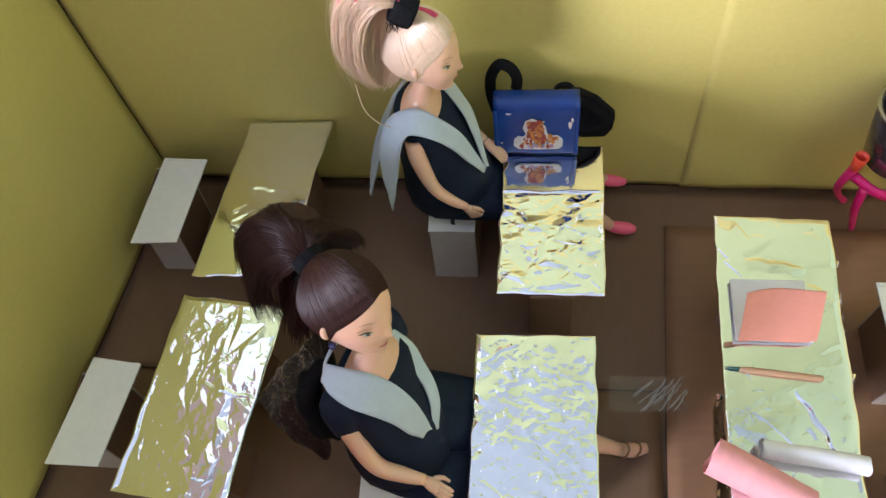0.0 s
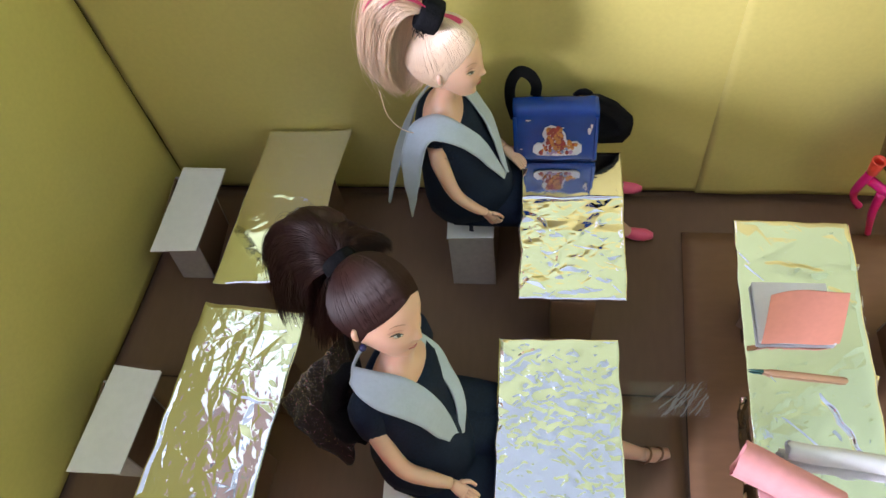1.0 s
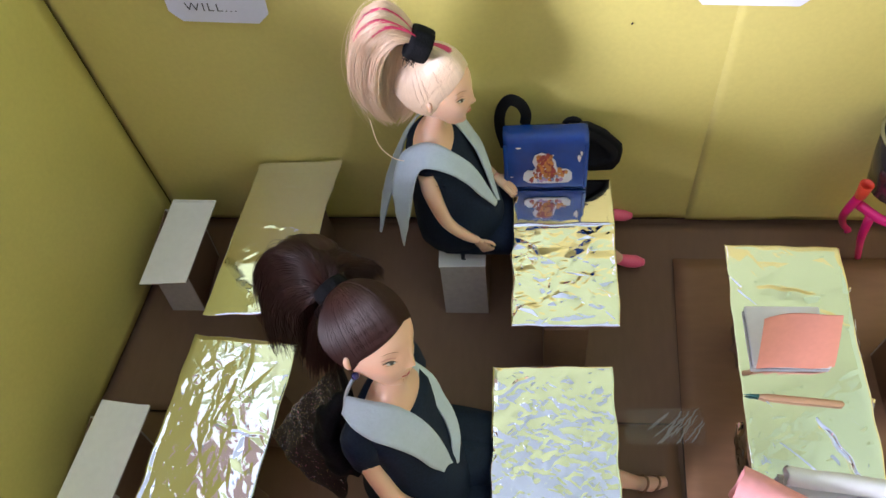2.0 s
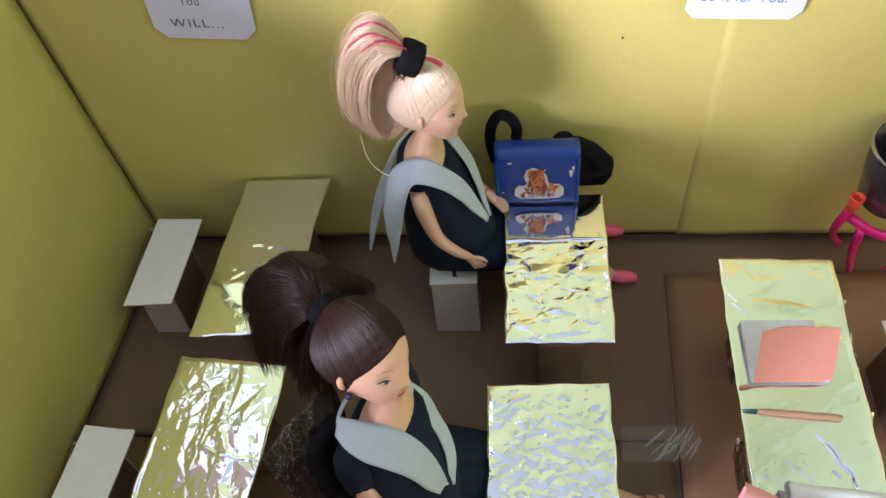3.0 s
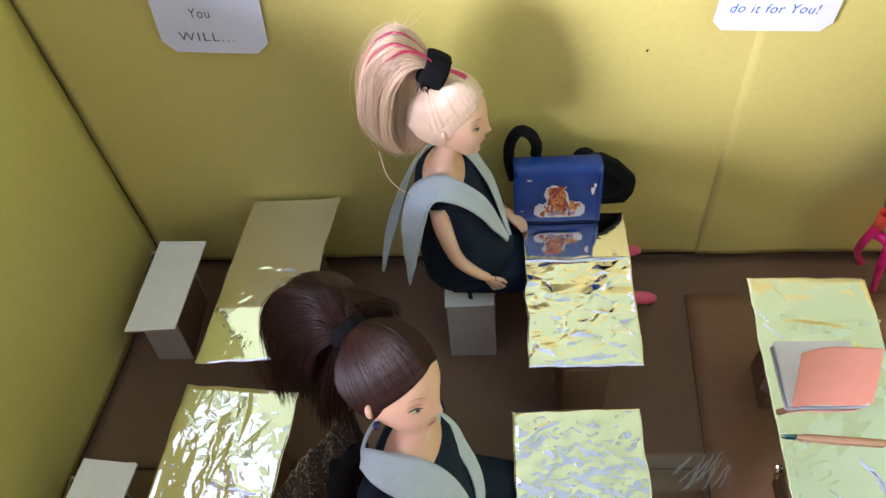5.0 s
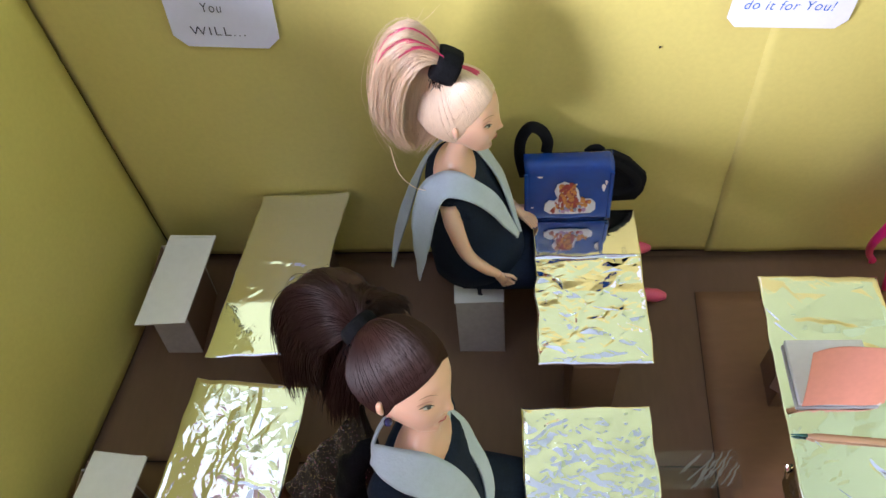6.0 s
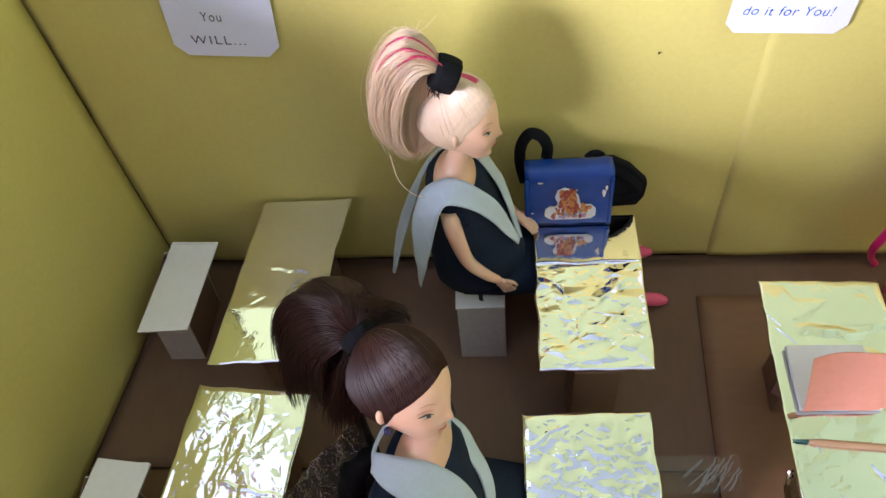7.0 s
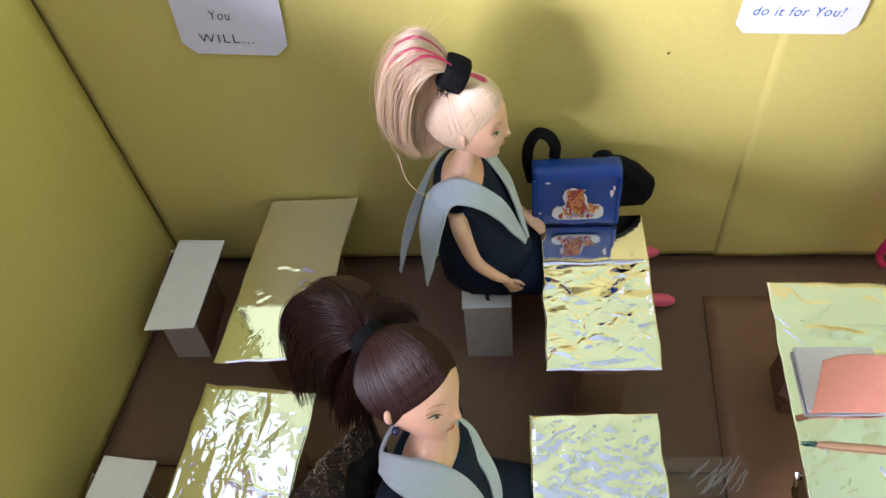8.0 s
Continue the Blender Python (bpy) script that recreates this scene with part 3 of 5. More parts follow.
desk("crumpled foil-covered desk carrying the blue school bag", (-0.0330, 0.3110), (0.0352, 0.3115), 0.1140, 0.0905, 0.0, 8,
     (170, 0.16, 0.006, [(0.026, 0.080, 1.9, 0.016, 0.0004, 0.002), (0.045, 0.062, 2.4, 0.016, 0.0006, 0.003), (0.050, 0.078, 2.3, 0.014, -0.0004, 0.002), (0.016, 0.058, 0.9, 0.008, -0.0006, 0.0014)], 12, ((0.016, 0.010, 0.00050), (0.0075, 0.0045, 0.00028), (0.0035, 0.0025, 0.00007))), 0.0, (0.22, 0.86), 0.038)
desk("foil-covered desk in front of the dark-haired doll", (-0.0432, 0.1690), (0.0291, 0.1700), 0.1140, 0.0925, 0.0, 15,
     (240, 0.14, 0.006, [(0.018, 0.010, 2.6, 0.012, 0.0005, 0.002)], 13, ((0.014, 0.012, 0.00020), (0.0060, 0.0050, 0.00014), (0.0030, 0.0026, 0.00008))), 0.0, (0.12, 0.80))
long_table = desk("long foil-covered table with notebook, pencil and paper rolls", (0.1043, 0.2560), (0.1738, 0.2540), 0.2150, 0.0925, 0.0028, 33,
     (120, 0.10, 0.006, [(0.048, 0.132, 1.05, 0.018, -0.0022, 0.0016), (0.035, 0.034, 0.1, 0.022, 0.0007, 0.0030), (0.058, 0.052, 0.6, 0.012, 0.0006, 0.003)], 9, ((0.022, 0.018, 0.00020), (0.008, 0.007, 0.00004))), 0.0, (0.15, 0.55, 0.9), 0.0, ((-1, 0.118, 0.212, 0.016), (1, 0.028, 0.075, 0.010), (1, 0.100, 0.210, 0.012)))

# ---- folded card stools ----


def stool(label, corners, height, ground, box, tilt=0.0):
    """A white card seat on a folded board support. corners: back-left, back-right, front-right, front-left; box: x0, x1, y0, y1 of the support."""
    c = [Vector((*p, 0)) for p in corners]
    mid = (c[0] + c[1] + c[2] + c[3]) / 4
    root = thing("stool", label, "stool", (mid.x, mid.y, ground), 0.0, "card stools")
    bm = bmesh.new()
    z1, z0 = height - ground, height - ground - 0.0019
    top = [bm.verts.new((p.x - mid.x, p.y - mid.y, z1)) for p in c]
    low = [bm.verts.new((p.x - mid.x, p.y - mid.y, z0)) for p in c]
    bm.faces.new(top[::-1])
    bm.faces.new(low).material_index = 1
    for i in range(4):
        bm.faces.new((top[i], top[(i + 1) % 4], low[(i + 1) % 4], low[i])).material_index = 1
    bmesh.ops.recalc_face_normals(bm, faces=bm.faces)
    bmesh.ops.bevel(bm, geom=list(bm.edges), offset=0.00035, segments=1, affect="EDGES")
    part("seat", bm, [WHITE_CARD, CARTON_IN], root, "white card seat", smooth=False)
    x0, x1, y0, y1 = box
    t = 0.0014
    for name, lo, hi in (("front_panel", (x0, y0, 0), (x1, y0 + t, z0)), ("back_panel", (x0, y1 - t, 0), (x1, y1, z0)),
                         ("side_panel", (x0, y0 + t, 0), (x0 + t, y1 - t, z0)), ("side_panel", (x1 - t, y0 + t, 0), (x1, y1 - t, z0))):
        bm = bmesh.new()
        slab(bm, (lo[0] - mid.x, lo[1] - mid.y, lo[2]), (hi[0] - mid.x, hi[1] - mid.y, hi[2]), 0.0003)
        for v in bm.verts:
            v.co.y += tilt * (1 - v.co.z / z0)
        # side panels take the darker carton colour to paint in their shade
        part(name, bm, CARTON if name == "side_panel" else CARTON_IN, root, smooth=False)
    bm = bmesh.new()
    slab(bm, (c[0].x - mid.x + 0.0015, c[0].y - mid.y - 0.0034, z1 - 0.0003), (c[1].x - mid.x - 0.001, c[1].y - mid.y - 0.0004, z1 + 0.0006), 0.0002)
    part("fold_lip", bm, WHITE_CARD, root, smooth=False)
    return root


stool("white card stool beside the foil desk at the back wall", [(-0.3068, 0.3232), (-0.2702, 0.3219), (-0.2766, 0.2466), (-0.3134, 0.2450)], 0.0565, 0.0, (-0.3125, -0.2850, 0.2620, 0.3150), -0.0105)
stool("white card stool beside the yellow side wall", [(-0.3171, 0.1562), (-0.2802, 0.1525), (-0.2898, 0.0815), (-0.3282, 0.0810)], 0.0515, 0.0, (-0.3230, -0.2950, 0.0960, 0.1450), -0.006)
doll_stool = stool("white card stool under the seated blonde doll", [(-0.0905, 0.3350), (-0.0535, 0.3350), (-0.0532, 0.2635), (-0.0876, 0.2627)], 0.0515, 0.0, (-0.0868, -0.0535, 0.2632, 0.3250), -0.012)
stool("white card stool under the seated dark-haired doll", [(-0.1160, 0.1600), (-0.0780, 0.1600), (-0.0760, 0.0700), (-0.1130, 0.0690)], 0.0500, 0.0, (-0.1120, -0.0790, 0.0745, 0.1500))
stool("white card stool beside the long foil table", [(0.2105, 0.2290), (0.2480, 0.2290), (0.2500, 0.1540), (0.2130, 0.1540)], 0.0560, 0.0028, (0.2165, 0.2450, 0.1640, 0.2200))
stool("white card stool beside the long foil table", [(0.2105, 0.1260), (0.2480, 0.1260), (0.2500, 0.0510), (0.2130, 0.0510)], 0.0560, 0.0028, (0.2165, 0.2450, 0.0610, 0.1180))

# ---- the seated dolls: one plain mesh each ----
HEAD = (0.0218, 0.0169, 0.0272)


def head_point(d, grow=1.0):
    """A point on a doll's head in the direction d; x is the face, z the crown."""
    d = Vector(d).normalized()
    x, y, z = d.x * HEAD[0], d.y * HEAD[1], d.z * HEAD[2]
    if d.z < 0:
        t = -d.z
        front = max(0.0, min(1.0, d.x / 0.62))
        front = front * front * (3 - 2 * front)
        y *= 1 - 0.56 * t ** 1.25
        z *= 1 - 0.36 * (1 - front) * t
        x *= (1 - 0.10 * t * t) if d.x > 0 else (1 - 0.45 * t)
    p = Vector((x, y, z))
    if d.x > 0:
        lat, el = math.atan2(d.y, d.x), math.asin(max(-1, min(1, d.z)))
        g = lambda c, s, c2, s2: math.exp(-((lat - c) / s) ** 2 - ((el - c2) / s2) ** 2)
        out = 0.0027 * g(0, 0.13, -0.215, 0.075) + 0.0010 * g(0, 0.10, -0.09, 0.11) + 0.0012 * g(0, 0.7, 0.60, 0.35)
        out += -0.0015 * (g(0.50, 0.24, 0.03, 0.13) + g(-0.50, 0.24, 0.03, 0.13))
        out += 0.0015 * g(0, 0.24, -0.46, 0.075) - 0.0006 * g(0, 0.22, -0.345, 0.04) - 0.0007 * g(0, 0.3, -0.59, 0.06) + 0.0030 * g(0, 0.36, -0.80, 0.16)
        out += 0.0010 * (g(0.72, 0.3, -0.28, 0.25) + g(-0.72, 0.3, -0.28, 0.25))
        p += Vector((1, d.y * 0.4, d.z * 0.2)).normalized() * out
    return p * grow


def direction(lat, el):
    return Vector((math.cos(el) * math.cos(lat), math.cos(el) * math.sin(lat), math.sin(el)))


def hairline(lat):
    a = abs(lat)
    if a < 1.25:
        return 0.66 - 0.56 * (a / 1.25) ** 1.5
    if a < 1.6:
        return 0.10 - 0.53 * (a - 1.25) / 0.35
    return -0.43 - 0.25 * (a - 1.6) / 1.54


def decal(bm, m, outline, centre, mi, lift):
    """A painted mark on the face: a small fan that follows the surface."""
    mid = bm.verts.new(m @ (head_point(direction(*centre)) * lift))
    ring = [bm.verts.new(m @ (head_point(direction(lat, el)) * lift)) for lat, el in outline]
    for i in range(len(ring)):
        f = bm.faces.new((mid, ring[i], ring[(i + 1) % len(ring)]))
        f.material_index = mi


def oval(lat, el, rl, re, n=14, tilt=0.0, power=1.0):
    out = []
    for k in range(n):
        q = 2 * math.pi * k / n
        a, b = math.cos(q) * rl, math.sin(q) * re * (abs(math.sin(q)) ** (power - 1) if power != 1 else 1)
        out.append((lat + a * math.cos(tilt) - b * math.sin(tilt), el + a * math.sin(tilt) + b * math.cos(tilt)))
    return out


def arc_mark(lat0, el0, lat1, el1, rise, width):
    pts = []
    for k in range(9):
        t = k / 8
        pts.append((lat0 + (lat1 - lat0) * t, el0 + (el1 - el0) * t + rise * math.sin(math.pi * t) + width * math.sin(math.pi * t) ** 0.6))
    for k in range(8, -1, -1):
        t = k / 8
        pts.append((lat0 + (lat1 - lat0) * t, el0 + (el1 - el0) * t + rise * math.sin(math.pi * t) - width * math.sin(math.pi * t) ** 0.6))
    return pts


# slots: 0 skin 1 hair 2 streak 3 navy 4 felt 5 lip 6 eye white 7 eye dark 8 iris 9 brow 10 band 11 shoe 12 bead 13 eyelid
def build_head(bm, m, band_dir, hair_seed, n_hair, puff):
    """Head with painted face, ears, and hair drawn back to the band."""
    nu, nv = 112, 84
    rows = []
    for j in range(nv + 1):
        el = -math.pi / 2 + math.pi * j / nv
        rows.append([bm.verts.new(m @ head_point(direction(2 * math.pi * i / nu, el))) for i in range(nu)] if 0 < j < nv else [bm.verts.new(m @ head_point((0, 0, -1 if j == 0 else 1)))])
    for j in range(nv):
        a, b = rows[j], rows[j + 1]
        for i in range(nu):
            k = (i + 1) % nu
            if len(a) == 1:
                bm.faces.new((a[0], b[k], b[i]))
            elif len(b) == 1:
                bm.faces.new((a[i], a[k], b[0]))
            else:
                f = bm.faces.new((a[i], a[k], b[k], b[i]))
                lat, el = 2 * math.pi * (i + 0.5) / nu, -math.pi / 2 + math.pi * (j + 0.5) / nv
                lat = lat - 2 * math.pi if lat > math.pi else lat
    for s in (1, -1):
        decal(bm, m, oval(s * 0.58, -0.018, 0.125, 0.028, 18, s * 0.10), (s * 0.58, -0.018), 6, 1.010)
        decal(bm, m, oval(s * 0.56, -0.014, 0.058, 0.032, 16), (s * 0.56, -0.014), 8, 1.014)
        decal(bm, m, oval(s * 0.56, -0.012, 0.032, 0.026, 12), (s * 0.56, -0.012), 7, 1.018)
        decal(bm, m, arc_mark(s * 0.42, -0.020, s * 0.82, 0.015, 0.030, 0.016), (s * 0.61, 0.028), 7, 1.020)
        decal(bm, m, arc_mark(s * 0.46, -0.036, s * 0.74, -0.024, -0.014, 0.004), (s * 0.60, -0.044), 9, 1.016)
        decal(bm, m, arc_mark(s * 0.42, 0.045, s * 0.84, 0.070, 0.034, 0.016), (s * 0.62, 0.091), 13, 1.012)
        decal(bm, m, arc_mark(s * 0.36, 0.165, s * 0.82, 0.165, 0.050, 0.006), (s * 0.59, 0.215), 9, 1.012)
        ear = [m @ (head_point(direction(s * 1.52, e)) * f) for e, f in ((0.08, 1.01), (0.02, 1.06), (-0.10, 1.05), (-0.20, 1.01))]
        tube(bm, ear, [0.0010, 0.0016, 0.0015, 0.0009], 8, 3, 0)
    decal(bm, m, arc_mark(-0.30, -0.448, 0.30, -0.448, 0.014, 0.028), (0, -0.434), 5, 1.012)
    decal(bm, m, arc_mark(-0.26, -0.478, 0.26, -0.478, -0.026, 0.028), (0, -0.504), 5, 1.012)
    # hair: a close cap and combed locks above it
    n_side, n_up = 96, 20
    cap = []
    for j in range(n_up):
        share = j / n_up
        row = []
        for i in range(n_side):
            lat = -math.pi + 2 * math.pi * i / n_side
            el = hairline(lat) - 0.03 + (math.pi / 2 - hairline(lat) + 0.03) * share
            row.append(bm.verts.new(m @ head_point(direction(lat, el), 1.008 + (puff - 0.012) * min(1.0, share * 4))))
        cap.append(row)
    crown = bm.verts.new(m @ head_point((0, 0, 1), 1.0 + puff))
    for j in range(n_up):
        for i in range(n_side):
            k = (i + 1) % n_side
            q = (cap[j][i], cap[j][k], cap[j + 1][k], cap[j + 1][i]) if j + 1 < n_up else (cap[j][i], cap[j][k], crown)
            bm.faces.new(q).material_index = 1
    rnd = random.Random(hair_seed)
    goal = Vector(band_dir).normalized()
    for k in range(n_hair):
        lat = rnd.uniform(-math.pi, math.pi)
        el = hairline(lat) - 0.03 + abs(rnd.gauss(0, 0.12)) if rnd.random() < 0.75 else rnd.uniform(hairline(lat), 1.3)
        start = direction(lat, el)
        path = []
        lift = rnd.uniform(-0.001, 0.005)
        for i in range(11):
            t = i / 10
            d = start.slerp(goal, t) if start.angle(goal) < 3.1 else start
            path.append(m @ head_point(d, 1.012 + (puff + lift) * min(1.0, t * 3.5 + 0.1) * (1 + 0.01 * math.sin(t * 9 + k))))
        strand(bm, path, 0.00020, 1)
    for k in range(70):
        start = direction(rnd.uniform(-0.28, 0.10), rnd.uniform(0.72, 1.0))
        path = [m @ head_point(start.slerp(goal, i / 10), 1.018 + (puff + 0.006) * min(1.0, i * 0.25 + 0.2)) for i in range(11)]
        strand(bm, path, 0.00024, 2)


def ponytail(bm, guides, count, seed, jitter, r=0.00036, streaks=0.0, steps=3):
    """Many thin locks, each a mix of three of the smooth guide lines."""
    rnd = random.Random(seed)
    lines = [catmull(g, steps) for g in guides]
    n = len(lines[0])
    for k in range(count):
        pick = [rnd.randrange(len(lines)) for _ in range(3)]
        w = [-math.log(rnd.random() + 1e-9) for _ in range(3)]
        tot = sum(w)
        w = [a / tot for a in w]
        off = Vector((rnd.gauss(0, 1), rnd.gauss(0, 1), rnd.gauss(0, 1))) * jitter
        end = rnd.uniform(0.72, 1.0)
        path = []
        for i in range(n):
            t = i / (n - 1)
            if t > end:
                break
            p = sum((lines[q][i] * a for q, a in zip(pick, w)), Vector())
            path.append(p + off * t * (1.2 - 0.3 * t) + noise.noise_vector(Vector((k * 0.37, t * 3, seed))) * 0.0016 * t)
        strand(bm, path, r, 2 if rnd.random() < streaks else 1)


def hair_core(bm, outer, inner, half, mi=1):
    """The solid mass under the loose locks of a ponytail."""
    a, b = catmull(outer, 4), catmull(inner, 4)
    n = len(a)
    rings = []
    for i in range(n):
        t = i / (n - 1)
        c, r = (a[i] + b[i]) / 2, (a[i] - b[i]) * 0.52
        w = half * math.sin(math.pi * min(0.93, 0.12 + t * 0.80)) ** 0.8
        shrink = 1.0 if t < 0.75 else 1.0 - 0.55 * (t - 0.75) / 0.25
        side = Vector((0, 1, 0))
        rings.append([c + r * math.cos(q) * shrink * (1 + 0.025 * math.sin(q * 11 + t * 3)) + side * w * math.sin(q) * shrink * (1 + 0.025 * math.sin(q * 13 - t * 2)) for q in [2 * math.pi * k / 72 for k in range(72)]])
    ring_loft(bm, rings, mi)


def rings_of(spec, n=36, fold=0.0, seed=0):
    out = []
    for cx, cy, z, rx, ry in spec:
        ring = []
        for k in range(n):
            q = 2 * math.pi * k / n
            f = 1 + fold * noise.noise(Vector((math.cos(q) * 2.2 + seed, math.sin(q) * 2.2, z * 22)))
            ring.append(Vector((cx + math.cos(q) * rx * f, cy + math.sin(q) * ry * f, z)))
        out.append(ring)
    return out


def hand_mesh(bm, wrist, tip, palm_side):
    """A small doll hand from the wrist towards its finger tips."""
    w, t = Vector(wrist), Vector(tip)
    d = (t - w)
    side = d.cross(Vector(palm_side)).normalized()
    mid = w + d * 0.5
    tube(bm, [w, w + d * 0.25, mid], [0.0028, 0.0040, 0.0040], 10, 3, 0, flat=0.6, side_axis=palm_side)
    for k in range(4):
        o = side * (k - 1.5) * 0.0019
        tube(bm, [mid + o * 0.9 - d * 0.08, w + d * 0.76 + o * 1.1 + Vector(palm_side) * 0.0008, t - d * 0.06 * abs(k - 1.4) + o - Vector(palm_side) * 0.0012], [0.0014, 0.0012, 0.0008], 6, 3, 0)
    tube(bm, [w + d * 0.2 + side * -0.003, w + d * 0.42 + side * -0.0062, w + d * 0.66 + side * -0.0066], [0.0016, 0.0013, 0.0009], 6, 3, 0)


def limb(bm, pts, radii, mi=0):
    tube(bm, pts, radii, 12, 5, mi)


def body(bm, lean=0.0):
    """Neck, chest and dress of a seated doll; x is the way it faces, z the height."""
    ring_loft(bm, rings_of([(0.003, 0, 0.148, 0.014, 0.020), (0.002, 0, 0.158, 0.0145, 0.0235), (0.001, 0, 0.167, 0.0125, 0.0225), (0.001, 0, 0.1725, 0.0105, 0.0150),
                            (0.002, 0, 0.176, 0.0078, 0.0090), (0.004, 0, 0.183, 0.0062, 0.0066), (0.007, 0, 0.192, 0.0060, 0.0062), (0.009, 0, 0.200, 0.0062, 0.0062)], 28), 0)
    ring_loft(bm, rings_of([(0.001, 0, 0.1665, 0.0150, 0.0232), (0.001, 0, 0.163, 0.0180, 0.0262), (0.003, 0, 0.150, 0.0210, 0.0265), (0.006, 0, 0.130, 0.0250, 0.0265), (0.009, 0, 0.110, 0.0290, 0.0275),
                            (0.010, 0, 0.090, 0.0315, 0.0290), (0.009, 0, 0.072, 0.0290, 0.0250), (0.009, 0.002, 0.060, 0.0250, 0.0180), (0.010, 0.002, 0.0545, 0.0200, 0.0140)], 48, 0.05, 3), 3)
    tube(bm, [(0.000, 0.004, 0.074), (0.022, 0.004, 0.074), (0.044, 0.005, 0.072), (0.066, 0.008, 0.066)], [0.029, 0.0300, 0.0300, 0.0270], 28, 6, 3, flat=0.50, side_axis=(0, 0, 1))


def doll(name, label, m, head_at, head_size, band_dir, puff, hair, streak, arms, guides, legs, collars, extra, n_pony, streaks, jitter):
    back = m.inverted()
    head_m = back @ head_at @ Matrix.Scale(head_size, 4)
    bm = bmesh.new()
    body(bm)
    build_head(bm, head_m, band_dir, 5, 4200, puff)
    for pts, radii, hand_tip, palm in arms:
        local = [back @ Vector(p) for p in pts]
        limb(bm, local, radii)
        hand_mesh(bm, local[-1], back @ Vector(hand_tip), palm)
    ponytail(bm, [[back @ Vector(p) for p in g] for g in guides], n_pony, 9, jitter, 0.00021, streaks)
    for pts, radii, mi in legs:
        tube(bm, [back @ Vector(p) for p in pts], radii, 12, 4, mi)
    for inner, outer, mi in collars:
        cloth(bm, [back @ Vector(p) for p in inner], [back @ Vector(p) for p in outer], 5, 7, 0.0011, mi, 0.0)
    extra(bm, back)
    bmesh.ops.recalc_face_normals(bm, faces=bm.faces)
    ob = solo(name, bm, [SKIN, hair, streak, NAVY, FELT, LIP, EYE_WHITE, EYE_DARK, EYE_BLUE, BROW, BLACK_CLOTH, SHOE_PINK, PEARL, LID], label, "doll")
    ob.matrix_world = m
    return ob


def cuff(bm, centre, axis, r, length, mi=10):
    """A ribbed cloth band round a ponytail."""
    c, d = Vector(centre), Vector(axis).normalized()
    a = d.orthogonal().normalized()
    b = d.cross(a)
    rings = []
    for t, k in ((-0.5, 0.80), (-0.47, 0.97), (-0.3, 1.03), (0.0, 1.05), (0.3, 1.03), (0.47, 0.97), (0.5, 0.80)):
        rings.append([c + d * t * length + (a * math.cos(q) + b * math.sin(q)) * r * k * (1 + 0.03 * math.sin(q * 9)) for q in [2 * math.pi * i / 40 for i in range(40)]])
    ring_loft(bm, rings, mi)


BY = 0.287
BLONDE_OUT = [(-0.077, 0, 0.248), (-0.084, 0, 0.2595), (-0.094, 0, 0.2655), (-0.106, 0, 0.257), (-0.1135, 0, 0.239), (-0.1160, 0, 0.218), (-0.110, 0, 0.198), (-0.100, 0, 0.184)]
BLONDE_NEAR = [(-0.0760, 0, 0.244), (-0.0800, 0, 0.2400), (-0.0815, 0, 0.231), (-0.0815, 0, 0.220), (-0.0830, 0, 0.208), (-0.0870, 0, 0.196), (-0.0930, 0, 0.187), (-0.0990, 0, 0.182)]
BLONDE_MID = [tuple(a * 0.64 + b * 0.36 for a, b in zip(p, q)) for p, q in zip(BLONDE_OUT, BLONDE_NEAR)]


def shifted(line, dy):
    n = len(line)
    return [(x, BY + dy * math.sin(math.pi * min(1.0, 0.08 + i / (n - 1) * 0.85)), z) for i, (x, y, z) in enumerate(line)]


